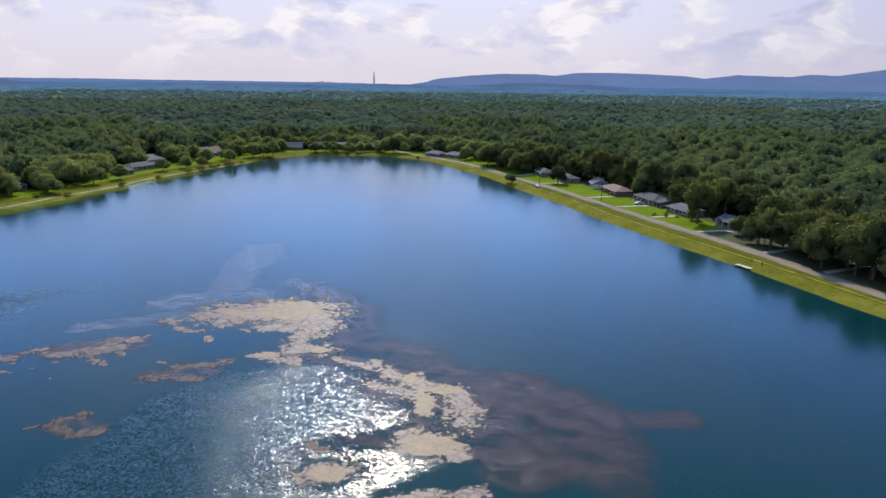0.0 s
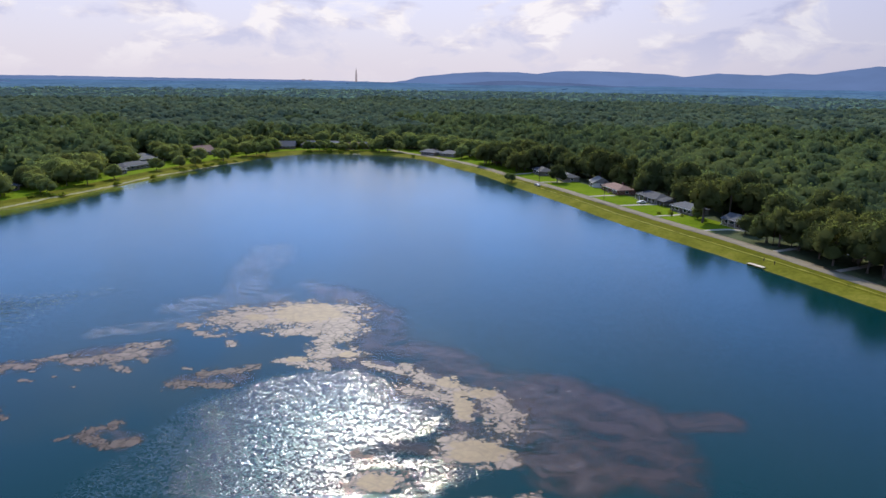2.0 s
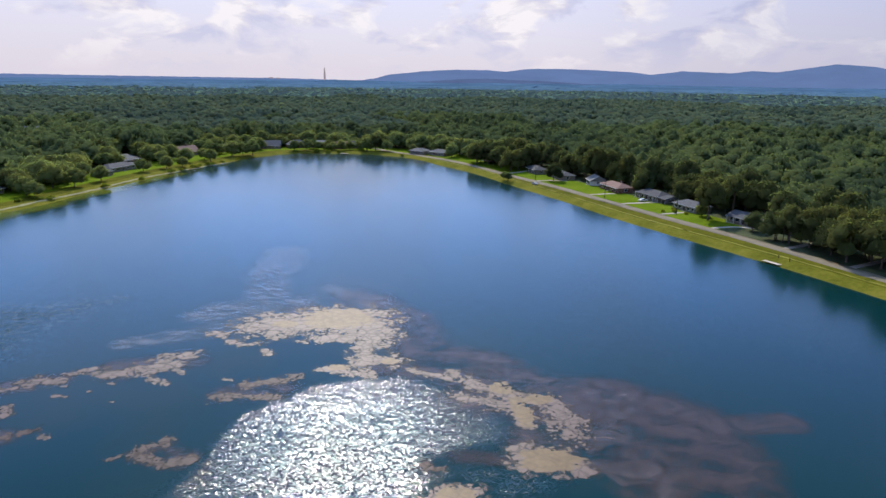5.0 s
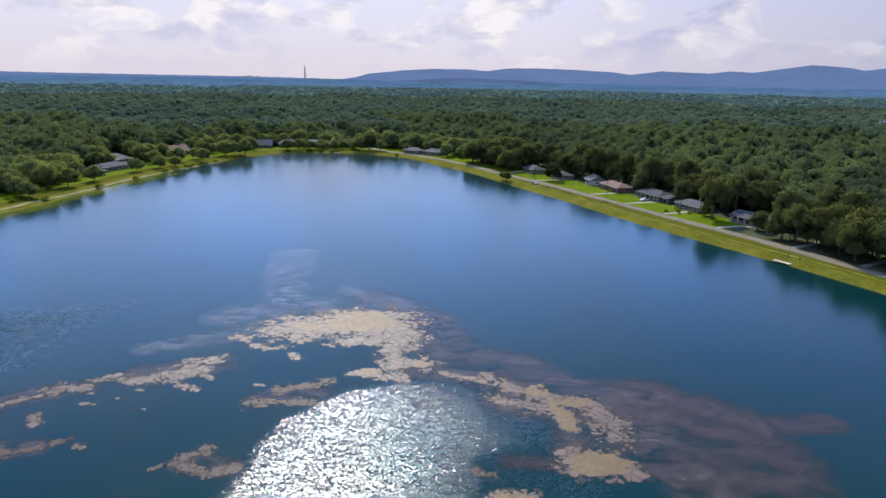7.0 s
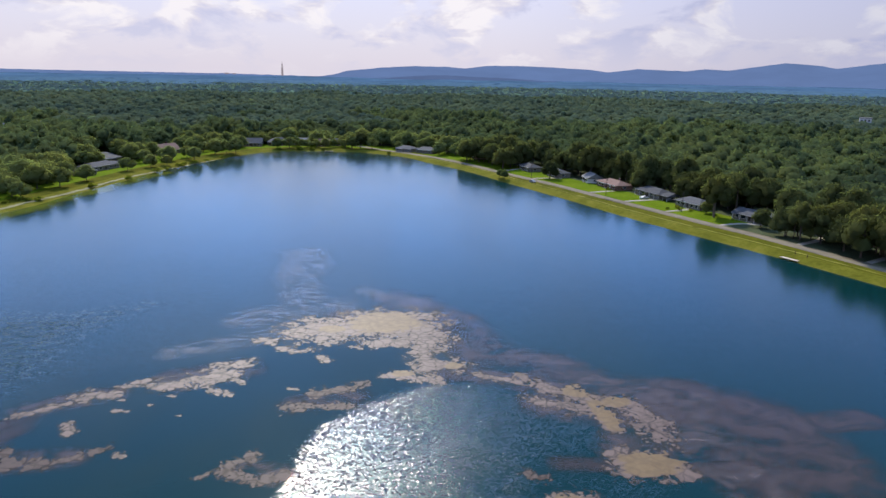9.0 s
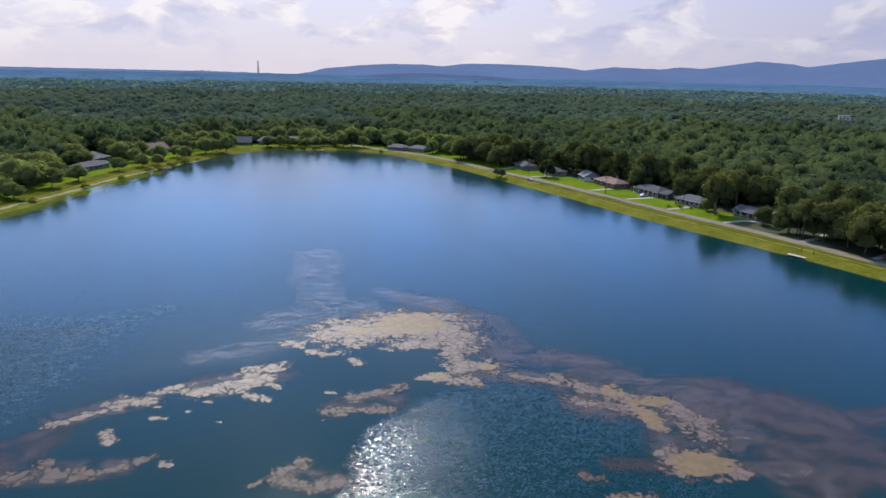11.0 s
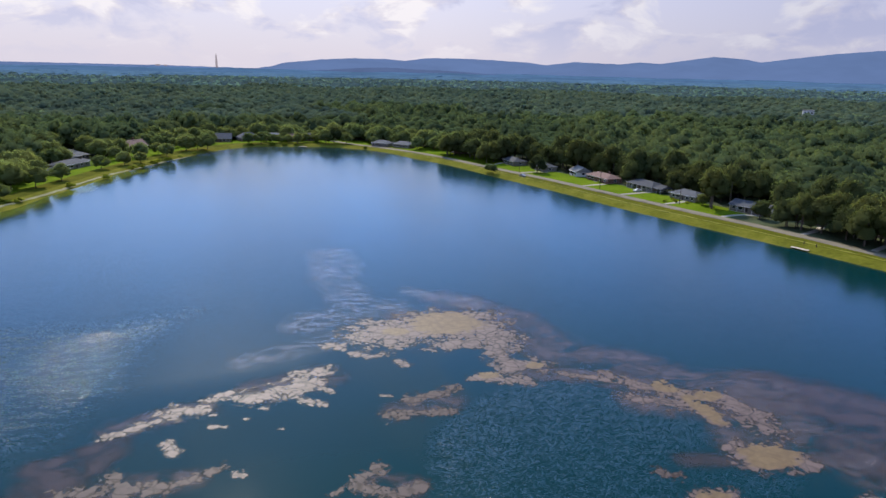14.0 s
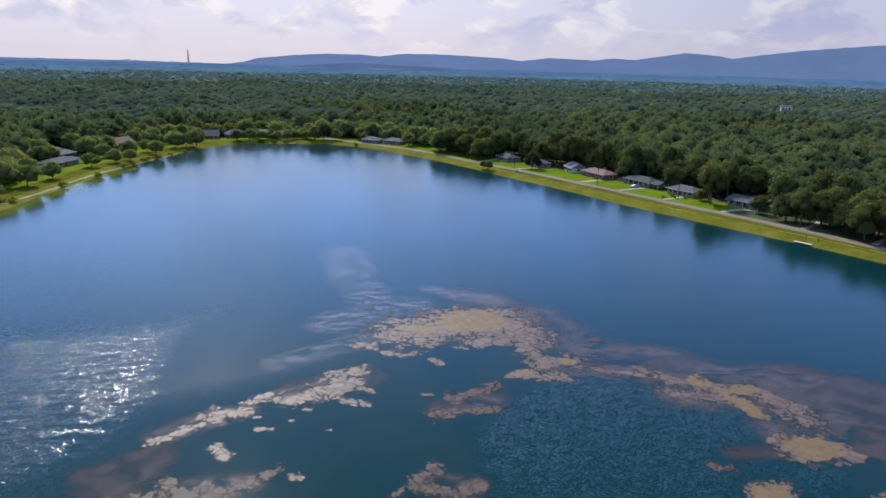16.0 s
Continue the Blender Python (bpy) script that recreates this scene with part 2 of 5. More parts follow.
def make_crust(name, pale, gloss):
    """Floating algae: pale and dry where it is thick, brown and torn where it thins out, with dark veins."""
    k = Mat(name)
    cover = k.node("ShaderNodeAttribute")
    cover.attribute_name = "cover"
    thick = cover.outputs["Fac"]
    n = k.noise(0.40, 9, 0.64, stretch=(0.8, 1.15, 1, 0.2), swirl=0.5)
    wave = k.noise(0.13, 4, 0.6)
    bent = k.node("ShaderNodeTexNoise", Scale=0.22, Detail=5.0, Roughness=0.5)
    k.t.links.new(k.pos, bent.inputs["Vector"])
    warped = vector_sum(k, k.pos, bent.outputs["Color"], 4.0)

    def gaps(scale, lo, hi):
        v = k.node("ShaderNodeTexVoronoi", Scale=scale)
        v.feature = "DISTANCE_TO_EDGE"
        k.t.links.new(warped, v.inputs["Vector"])
        return k.ramp(v.outputs["Distance"], (lo, 1.0), (hi, 0.0))
    firm = k.node("ShaderNodeAttribute")
    firm.attribute_name = "sheet"
    sheet = k.ramp(k.math("MULTIPLY_ADD", k.math("SUBTRACT", n, 0.5), 0.9, firm.outputs["Fac"]), (0.40, 0.0), (0.52, 1.0))
    broken = k.math("SUBTRACT", 1.0, sheet)
    crack = k.math("MAXIMUM", gaps(0.15, 0.010, 0.060), k.math("MULTIPLY", gaps(0.40, 0.02, 0.12), k.ramp(wave, (0.40, 0.5), (0.60, 1.0))))
    crack = k.math("MULTIPLY", crack, k.math("MULTIPLY_ADD", broken, 0.75, 0.25))
    t = k.math("ADD", thick, k.math("ADD", k.math("MULTIPLY", k.math("SUBTRACT", n, 0.5), 1.65), k.math("MULTIPLY", k.math("SUBTRACT", wave, 0.5), 0.40)))
    t = k.math("ADD", k.math("SUBTRACT", t, k.math("MULTIPLY", crack, 0.32)), k.math("MULTIPLY", sheet, 0.3))
    tone = k.math("ADD", k.math("MULTIPLY", thick, 0.35), k.math("ADD", k.math("MULTIPLY", k.noise(0.45, 8, 0.62), 0.55), k.math("MULTIPLY", wave, 0.25)))
    col = k.ramp(tone, (0.40, (0.066, 0.047, 0.038)), (0.53, (0.108, 0.077, 0.062)), (0.68, (0.158, 0.112, 0.090)))
    col = k.mix(sheet, col, k.ramp(k.noise(0.7, 6, 0.6), (0.3, (0.145, 0.094, 0.042)), (0.7, (0.200, 0.134, 0.062))))
    col = k.mix(pale, (0.078, 0.062, 0.055), col)
    col = k.mix(k.math("MULTIPLY", crack, 0.9), col, (0.036, 0.026, 0.020))
    col = k.mix(k.ramp(t, (0.31, 1.0), (0.37, 0.0)), col, (0.074, 0.058, 0.050))
    body = k.principled(col, 0.52, gloss, k.bump(k.noise(2.5, 5, 0.7), 0.008, 0.4))
    return k.done(k.blend(k.ramp(t, (0.05, 0.0), (0.25, 0.55), (0.31, 0.65), (0.35, 1.0)), k.node("ShaderNodeBsdfTransparent").outputs[0], body))


def make_weed(name, color, most, streak, lo=0.36, hi=0.62, fine=0.2):
    """Growth just under the surface: the lake's own gloss over a brown body that thins out."""
    k = Mat(name)
    cover = k.node("ShaderNodeAttribute")
    cover.attribute_name = "cover"
    nrm, rough = water_parts(k)
    n = k.noise(fine, 8, 0.66, stretch=streak, swirl=1.1)
    f = k.math("MULTIPLY", cover.outputs["Fac"], k.ramp(n, (lo, 0.0), (hi, 1.0)))
    col = k.mix(k.noise(0.4, 5, 0.6), color, tuple(c * 1.6 for c in color))
    body = k.principled(col, 0.10, 0.5, nrm, IOR=1.33)
    clear = k.node("ShaderNodeBsdfTransparent").outputs[0]
    return k.done(k.blend(k.math("MULTIPLY", f, most), clear, body))


def make_bark():
    k = Mat("bark")
    n = k.noise(3.0, 5, 0.65, stretch=(1, 1, 0.2))
    return k.done(k.principled(k.ramp(n, (0.3, (0.05, 0.038, 0.028)), (0.7, (0.16, 0.125, 0.095))), 0.9, 0.2, k.bump(n, 0.05)))


def make_shingle(name, color):
    k = Mat(name)
    s = k.t.nodes.new("ShaderNodeSeparateXYZ")
    k.t.links.new(k.pos, s.inputs[0])
    row = k.math("FRACT", k.math("MULTIPLY", s.outputs[2], 6.0))
    n = k.noise(1.3, 5, 0.7)
    col = k.ramp(n, (0.3, tuple(c * 0.7 for c in color)), (0.7, tuple(c * 1.25 for c in color)))
    col = k.mix(k.ramp(row, (0.0, 0.5), (0.18, 0.0)), col, tuple(c * 0.4 for c in color))
    return k.done(k.principled(col, 0.85, 0.25, k.bump(row, 0.02, 0.5)))


def make_brick(name, color):
    k = Mat(name)
    b = k.t.nodes.new("ShaderNodeTexBrick")
    mp = k.node("ShaderNodeMapping")
    mp.inputs["Rotation"].default_value = (radians(90), 0, radians(-17))
    k.t.links.new(k.pos, mp.inputs[0])
    k.t.links.new(mp.outputs[0], b.inputs["Vector"])
    b.inputs["Scale"].default_value = 4.0
    b.inputs["Color1"].default_value = (*color, 1)
    b.inputs["Color2"].default_value = (*(c * 0.7 for c in color), 1)
    b.inputs["Mortar"].default_value = (0.35, 0.31, 0.27, 1)
    return k.done(k.principled(k.mix(k.ramp(k.noise(0.8, 4), (0.3, 0.0), (0.8, 0.5)), b.outputs[0], tuple(c * 0.55 for c in color)), 0.9, 0.2))


def make_glass():
    k = Mat("window_glass")
    return k.done(k.principled((0.02, 0.025, 0.03), 0.06, 0.6))


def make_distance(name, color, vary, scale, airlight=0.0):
    """Hills and woods so far off that haze is put into their colour; airlight emits it."""
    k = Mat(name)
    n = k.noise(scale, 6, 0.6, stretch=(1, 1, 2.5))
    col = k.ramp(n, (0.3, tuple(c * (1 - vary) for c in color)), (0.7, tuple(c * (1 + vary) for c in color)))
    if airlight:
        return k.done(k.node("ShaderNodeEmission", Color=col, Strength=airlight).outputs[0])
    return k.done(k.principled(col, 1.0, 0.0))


WATER = make_water()
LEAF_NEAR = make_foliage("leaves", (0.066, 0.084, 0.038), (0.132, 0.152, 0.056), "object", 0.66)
# lighter copy of the leaves: the left shore's brightness put into their colour
LEAF_BRIGHTENED = make_foliage("leaves_brightened", (0.125, 0.165, 0.062), (0.225, 0.262, 0.095), "object", 0.65)
LEAF_BUSH = make_foliage("leaves_of_bushes", (0.140, 0.185, 0.024), (0.260, 0.290, 0.036), "object", 0.5)
LEAF_WOODS = make_foliage("leaves_of_the_woods", (0.054, 0.083, 0.050), (0.142, 0.188, 0.078), glow=0.60)
# haze put into the base colour: bluer with each belt of distance
LEAF_HAZED = make_foliage("leaves_hazed", (0.072, 0.114, 0.092), (0.148, 0.200, 0.128), glow=0.60)
LEAF_HAZE_BLUE = make_foliage("leaves_haze_blue", (0.088, 0.150, 0.168), (0.124, 0.190, 0.196), glow=0.6)
CANOPY_HAZED = make_distance("canopy_hazed", (0.084, 0.148, 0.195), 0.25, 0.02)
PLAIN_HAZED = make_distance("plain_hazed", (0.068, 0.124, 0.185), 0.30, 0.004)
# the ridges emit the blue of the haze in front of them
HILL = make_distance("hills_haze_glow", (0.172, 0.268, 0.535), 0.08, 0.003, 0.75)
HILL_NEAR = make_distance("foothills_haze_glow", (0.150, 0.225, 0.450), 0.10, 0.004, 0.66)
GRASS = make_grass("grass", (0.052, 0.060, 0.007), (0.096, 0.096, 0.009), (0.146, 0.132, 0.015))
DRY_GRASS = make_grass("dry_grass", (0.076, 0.082, 0.010), (0.140, 0.137, 0.016), (0.205, 0.184, 0.030))
LAWN = make_grass("lawn", (0.066, 0.112, 0.005), (0.112, 0.166, 0.007), (0.152, 0.195, 0.012))
LITTER = make_grass("forest_floor", (0.050, 0.060, 0.034), (0.075, 0.088, 0.044), (0.105, 0.115, 0.055))
WORN = plain("worn_grass", (0.205, 0.196, 0.030), 0.95, 0.3, 0.7)
PATH_DIRT = plain("trodden_dirt", (0.27, 0.25, 0.13), 0.95, 0.3, 0.7)
SAND = plain("sandy_bank", (0.110, 0.098, 0.034), 0.95, 0.35, 0.8)
ASPHALT = plain("sun_bleached_asphalt", (0.205, 0.172, 0.118), 0.9, 0.22, 0.9)
CONCRETE = plain("concrete", (0.34, 0.30, 0.24), 0.9, 0.18, 0.8)
CRUST = make_crust("algae_crust", 1.0, 0.22)
CRUST_THIN = make_crust("thin_algae_crust", 0.28, 0.08)
WEED = make_weed("submerged_weed", (0.056, 0.043, 0.038), 0.82, (0.9, 1.25, 1, 0.2), 0.30, 0.58, 0.15)
WEED_BROWN = make_weed("brown_film", (0.076, 0.063, 0.058), 0.86, (0.9, 1.25, 1, 0.3), 0.38, 0.60, 0.20)
WEED_PALE = make_weed("floating_film", (0.25, 0.24, 0.23), 0.46, (0.7, 1.7, 1, 0.12), 0.42, 0.62, 0.30)
SHALLOWS = make_weed("green_shallows", (0.100, 0.120, 0.016), 0.82, (1, 1, 1), 0.16, 0.50)
BARK = make_bark()
GLASS = make_glass()
DOCKWOOD = plain("weathered_planks", (0.58, 0.50, 0.36), 0.9, 0.2)
WHITE = plain("white_paint", (0.62, 0.61, 0.58), 0.6, 0.08)
CREAM = plain("cream_siding", (0.21, 0.185, 0.15), 0.75, 0.12)
DARKWOOD = plain("dark_wood", (0.06, 0.045, 0.035), 0.85, 0.3)
METAL_GREY = plain("grey_metal", (0.35, 0.36, 0.38), 0.45, 0.1, 1.5, 0.6)
RUBBER = plain("rubber", (0.02, 0.02, 0.02), 0.85, 0.2)
BRICK_RED = make_brick("red_brick", (0.20, 0.085, 0.055))
BRICK_TAN = make_brick("tan_brick", (0.26, 0.18, 0.12))
ROOF_GREY = make_shingle("grey_shingles", (0.088, 0.092, 0.100))
ROOF_DARK = make_shingle("charcoal_shingles", (0.056, 0.060, 0.068))
ROOF_BROWN = make_shingle("brown_shingles", (0.21, 0.125, 0.100))
ROOF_PALE = make_shingle("pale_shingles", (0.20, 0.195, 0.185))


# ---- building blocks ----
def mesh_of(name, verts, faces, material, smooth=False):
    me = bpy.data.meshes.new(name)
    me.from_pydata([tuple(v) for v in verts], [], [tuple(f) for f in faces])
    for m in material if isinstance(material, (list, tuple)) else [material]:
        me.materials.append(m)
    if smooth:
        me.polygons.foreach_set("use_smooth", [True] * len(me.polygons))
    me.update()
    return me


def big_mesh(name, verts, quads, material, attribute=None, values=None, smooth=False, normals=None):
    """A mesh from numpy arrays; quads of four indices, or triangles of three."""
    me = bpy.data.meshes.new(name)
    n, k = quads.shape
    me.vertices.add(len(verts))
    me.vertices.foreach_set("co", verts.astype(np.float32).ravel())
    me.loops.add(n * k)
    me.loops.foreach_set("vertex_index", quads.astype(np.int32).ravel())
    me.polygons.add(n)
    me.polygons.foreach_set("loop_start", np.arange(0, n * k, k, dtype=np.int32))
    me.polygons.foreach_set("use_smooth", np.full(n, smooth))
    me.materials.append(material)
    me.update(calc_edges=True)
    if attribute:
        me.attributes.new(attribute, "FLOAT", "POINT").data.foreach_set("value", values.astype(np.float32))
    if normals is not None:
        me.polygons.foreach_set("use_smooth", np.full(n, True))
        me.normals_split_custom_set_from_vertices(normals.astype(np.float32))
    return me


def leaf_normals(pts, heart, rng, quads, loose=0.16, up=1.0):
    """Leaves turn outwards from their bough and their crown, each clump a little its own way."""
    def unit(d):
        return d / (np.linalg.norm(d, axis=1)[:, None] + 1e-6)
    own = rng.normal(0, loose, pts.shape)
    own[-4 * quads:] = np.repeat(rng.normal(0, loose, (quads, 3)), 4, 0)
    return unit(0.65 * unit(pts - heart) + 0.55 * unit(pts - np.array((0, 0, 0.30))) + own + np.array((0, 0, up)))


def part(name, bm, material, parent, label=""):
    """Link a bmesh as one mesh object under a thing or a part."""
    me = bpy.data.meshes.new(name)
    bm.to_mesh(me)
    bm.free()
    me.materials.append(material)
    ob = new(name, me)
    ob.parent = parent
    return tagged(ob, label)


def box(bm, x0, x1, y0, y1, z0, z1, bevel=0.0):
    got = bmesh.ops.create_cube(bm, size=1.0, matrix=Matrix.Translation(((x0 + x1) / 2, (y0 + y1) / 2, (z0 + z1) / 2)) @ Matrix.Diagonal((x1 - x0, y1 - y0, z1 - z0, 1)))
    if bevel:
        edges = list({e for v in got["verts"] for e in v.link_edges})
        bmesh.ops.bevel(bm, geom=edges, offset=bevel, segments=2, affect="EDGES", profile=0.6)
    return bm


def boxes(*items):
    bm = bmesh.new()
    for b in items:
        box(bm, *b)
    return bm


def tube(bm, a, b, r0, r1, sides=8):
    a, b = Vector(a), Vector(b)
    turn = (b - a).to_track_quat("Z", "Y").to_matrix().to_4x4()
    bmesh.ops.create_cone(bm, cap_ends=True, segments=sides, radius1=r0, radius2=r1, depth=(b - a).length, matrix=Matrix.Translation((a + b) / 2) @ turn)
    return bm


def thing(name, x, y, z, turn=0.0, **tags):
    ob = new(name)
    ob.matrix_basis = pose(x, y, z, 0, 0, turn)
    return tagged(ob, **tags)


def smooth_line(points, per=12, closed=False):
    """A Catmull-Rom curve through the points."""
    p = np.array(points, float)
    n = len(p)
    out = []
    for i in range(n if closed else n - 1):
        if closed:
            a, b, c, d = p[(i - 1) % n], p[i], p[(i + 1) % n], p[(i + 2) % n]
        else:
            a, b, c, d = p[max(i - 1, 0)], p[i], p[i + 1], p[min(i + 2, n - 1)]
        for j in range(per):
            t = j / per
            out.append(0.5 * (2 * b + (c - a) * t + (2 * a - 5 * b + 4 * c - d) * t * t + (3 * b - a - 3 * c + d) * t ** 3))
    if not closed:
        out.append(p[-1])
    return np.array(out)


def near_line(pts, line, closed=False):
    """Distance of each point from a polyline."""
    a = line
    b = np.roll(line, -1, 0) if closed else line[1:]
    a = a if closed else a[:-1]
    best = np.full(len(pts), 1e9)
    ab = b - a
    for s in range(0, len(pts), 4000):
        q = pts[s:s + 4000, None, :]
        t = np.clip(((q - a) * ab).sum(2) / (ab * ab).sum(1), 0, 1)
        best[s:s + 4000] = np.sqrt((((a + t[..., None] * ab) - q) ** 2).sum(2)).min(1)
    return best


def inside(pts, line):
    x, y = pts[:, 0], pts[:, 1]
    odd = np.zeros(len(pts), bool)
    for (x0, y0), (x1, y1) in zip(line, np.roll(line, -1, 0)):
        if y0 != y1:
            odd ^= ((y0 > y) != (y1 > y)) & (x < (x1 - x0) * (y - y0) / (y1 - y0) + x0)
    return odd


# ---- lake, ground, road ----
SHORE = smooth_line([(124.5, 167), (109, 213), (92.5, 255), (79.5, 290), (66.5, 333), (48.5, 385), (33.5, 431), (17, 465), (0, 503), (-26, 527), (-55, 536), (-88, 536), (-110, 518), (-125, 490),
                     (-141, 455), (-155, 415), (-163, 385), (-172, 352), (-182, 317), (-210, 290), (-270, 260), (-330, 170), (-335, 20), (-270, -110), (-90, -180), (110, -150), (185, -20), (160, 78)], 12, True)
ROAD = smooth_line([(181, 60), (152, 125), (135, 180), (128, 203), (121, 227), (114, 249), (105, 272), (91, 312), (76, 357), (65, 386), (52, 417), (40, 450), (24, 484), (4, 514), (-14, 536), (-30, 562)], 8)
GROUND_Z = 1.5


def off_shore(pts):
    """Distance from the water's edge: minus on the lake."""
    d = near_line(pts, SHORE, True)
    return np.where(inside(pts, SHORE), -d, d)


def bank(d):
    s = np.clip(d / 6.5, 0, 1)
    return np.where(d < 0, np.maximum(0.35 * d, -3.0), GROUND_Z * s * s * (3 - 2 * s))


def build_ground():
    tang = np.roll(SHORE, -1, 0) - np.roll(SHORE, 1, 0)
    nrm = np.stack([tang[:, 1], -tang[:, 0]], 1)
    nrm /= np.linalg.norm(nrm, axis=1)[:, None]
    if (nrm[0] * (SHORE[0] - SHORE.mean(0))).sum() < 0:
        nrm = -nrm
    offs = [-14, -6, -3, -1.4, -0.5, 0.35, 1.1, 2.2, 3.6, 5, 6.5, 9, 12, 16, 22, 30, 40, 54]
    wob = np.array([noise.noise((x * 0.11, y * 0.11, 3.0)) for x, y in SHORE])
    rings, heights = [], []
    for d in offs:
        rings.append(SHORE + nrm * (d + 0.5 * wob[:, None] * (abs(d) < 6)))
        heights.append(np.full(len(SHORE), float(bank(np.array(d)))))
    last, mid = rings[-1], np.array((-40.0, 150.0))
    way = last - mid
    way /= np.linalg.norm(way, axis=1)[:, None]
    for f in (0.012, 0.03, 0.07, 0.14, 0.26, 0.45, 0.7, 1.0):
        rings.append(last * (1 - f) + (mid + way * 4740) * f)
        heights.append(np.full(len(SHORE), GROUND_Z))
    n = len(SHORE)
    verts = [(mid[0], mid[1], -3.2)] + [(x, y, z) for ring, hs in zip(rings, heights) for (x, y), z in zip(ring, hs)]
    faces, slots = [], []
    for i in range(n):
        faces.append((0, 1 + (i + 1) % n, 1 + i))
        slots.append(0)
    kinds = [0, 0, 0, 0, 0, 4, 4, 4, 4, 4, 1, 1, 1, 2, 2, 2, 3]
    for r in range(len(rings) - 1):
        for i in range(n):
            j = (i + 1) % n
            a = 1 + r * n
            faces.append((a + i, a + j, a + n + j, a + n + i))
            shady = r >= 13 and SHORE[i, 0] > 80 and SHORE[i, 1] < 252      # tree shade put into the colour: dark forest floor instead of lawn
            slots.append(3 if shady or r >= len(kinds) else kinds[r])
    me = mesh_of("ground", verts, faces, [SAND, GRASS, LAWN, LITTER, DRY_GRASS], True)
    me.polygons.foreach_set("material_index", slots)
    tagged(new("ground", me), "grassy lake bank, mown lawns and woodland floor", "ground", kind="structure")


def rim_of(pts, line, reach):
    """0.5 on a closed line, towards 1 inside it and 0 outside, over that many metres."""
    line = np.array(line, float)
    d = near_line(pts, line, True)
    return np.clip(0.5 + np.where(inside(pts, line), d, -d) / (2 * reach), 0, 1)


RUFFLED = [
    [(-56, 94), (-50, 106), (-50, 112), (-47, 121), (-41, 126.5), (-35, 132), (-26, 135), (-17, 136), (-10, 131), (-8, 125), (-2, 123), (0.4, 116), (3.2, 112), (-1, 108), (-7, 106), (-10, 103),
     (-6, 100), (-1, 100), (7, 96), (0, 92), (-5, 89), (-6, 70), (-30, 55), (-56, 70)]]
CALM = [[(-15.5, 95.5), (-12, 98.5), (-7, 98), (-3.5, 95), (-5.5, 91.5), (-9, 88), (-14, 91)], [(-15, 103.5), (-10, 105), (-9, 101), (-14.5, 100.5)]]
GUSTY = [(-96, 190), (-104, 168), (-104, 156), (-104, 148), (-107, 141), (-111, 131), (-119, 121), (-150, 105), (-200, 120), (-200, 200), (-130, 184), (-112, 182), (-92, 188)]
SHELTERED = [(-150, 60), (-128, 112), (-108, 142), (-66, 150), (-50, 168), (-20, 160), (6, 132), (20, 118), (40, 108), (40, 80), (10, 40), (-110, 40)]


def build_water():
    x, y = np.meshgrid(np.arange(-352, 205, 2.5), np.arange(-196, 550, 2.5))
    p = np.column_stack([x.ravel(), y.ravel()])
    near = (off_shore(p) < 3.6).reshape(x.shape)
    h, w = x.shape
    i = np.arange(h - 1)[:, None] * w + np.arange(w - 1)[None, :]
    on = near[:-1, :-1] & near[1:, :-1] & near[:-1, 1:] & near[1:, 1:]
    q = np.column_stack([i[on], i[on] + 1, i[on] + w + 1, i[on] + w])
    ids, back = np.unique(q, return_inverse=True)
    p = p[ids]
    me = big_mesh("water", np.column_stack([p, np.zeros(len(p))]), back.reshape(q.shape), WATER)
    ruffled = np.max([rim_of(p, line, 10) for line in RUFFLED], 0)
    for line in CALM:
        ruffled = np.minimum(ruffled, 1 - rim_of(p, line, 10))
    for name, values in (("ruffled", ruffled), ("gust", rim_of(p, GUSTY, 26)), ("sheltered", rim_of(p, SHELTERED, 14))):
        me.attributes.new(name, "FLOAT", "POINT").data.foreach_set("value", values.astype(np.float32))
    tagged(new("water", me), "blue-green lake water with wind-ruffled patches", "lake", kind="structure")


def ribbon(name, line, lo, hi, z, material, label, category, jitter=0.0, thick=0.05):
    """A strip that runs along a line, from lo to hi metres to its side."""
    t = np.gradient(line, axis=0)
    s = np.stack([t[:, 1], -t[:, 0]], 1)
    s /= np.linalg.norm(s, axis=1)[:, None]
    rng = np.random.default_rng(5)
    rows = []
    for off, dz in ((lo, -thick), (lo + 0.02, 0), ((lo + hi) / 2, thick * 0.5), (hi - 0.02, 0), (hi, -thick)):
        p = line + s * (off + rng.normal(0, 1, len(line)) * jitter)[:, None]
        zz = z(p) if callable(z) else np.full(len(p), z)
        rows.append(np.column_stack([p, zz + dz]))
    n = len(line)
    verts = np.concatenate(rows)
    faces = [(r * n + i, r * n + i + 1, (r + 1) * n + i + 1, (r + 1) * n + i) for r in range(4) for i in range(n - 1)]
    return tagged(new(name, mesh_of(name, verts, faces, material, True)), label, category, kind="structure")


build_ground()
build_water()
ribbon("road", ROAD, -2.9, 2.9, GROUND_Z + 0.07, ASPHALT, "sun-bleached two-lane asphalt road along the bank", "road", 0.08)
ribbon("footpath", smooth_line([(131.5, 172), (116, 217), (99.5, 259), (86.5, 294), (73.5, 337), (55.5, 389), (40.5, 435), (23.5, 471), (5, 509)], 14), -0.4, 0.4,
       lambda p: bank(off_shore(p)) + 0.06, WORN, "worn yellowish footpath along the grass bank", "path", 0.25, 0.03)


ribbon("footpath", smooth_line([(-194, 304), (-184.8, 320), (-176.6, 346), (-169.8, 370), (-161, 404), (-152.5, 428), (-133, 474), (-112, 507), (-97, 524)], 14), -0.6, 0.6,
       lambda p: bank(off_shore(p)) + 0.06, PATH_DIRT, "pale trodden footpath along the lake shore", "path", 0.2, 0.03)


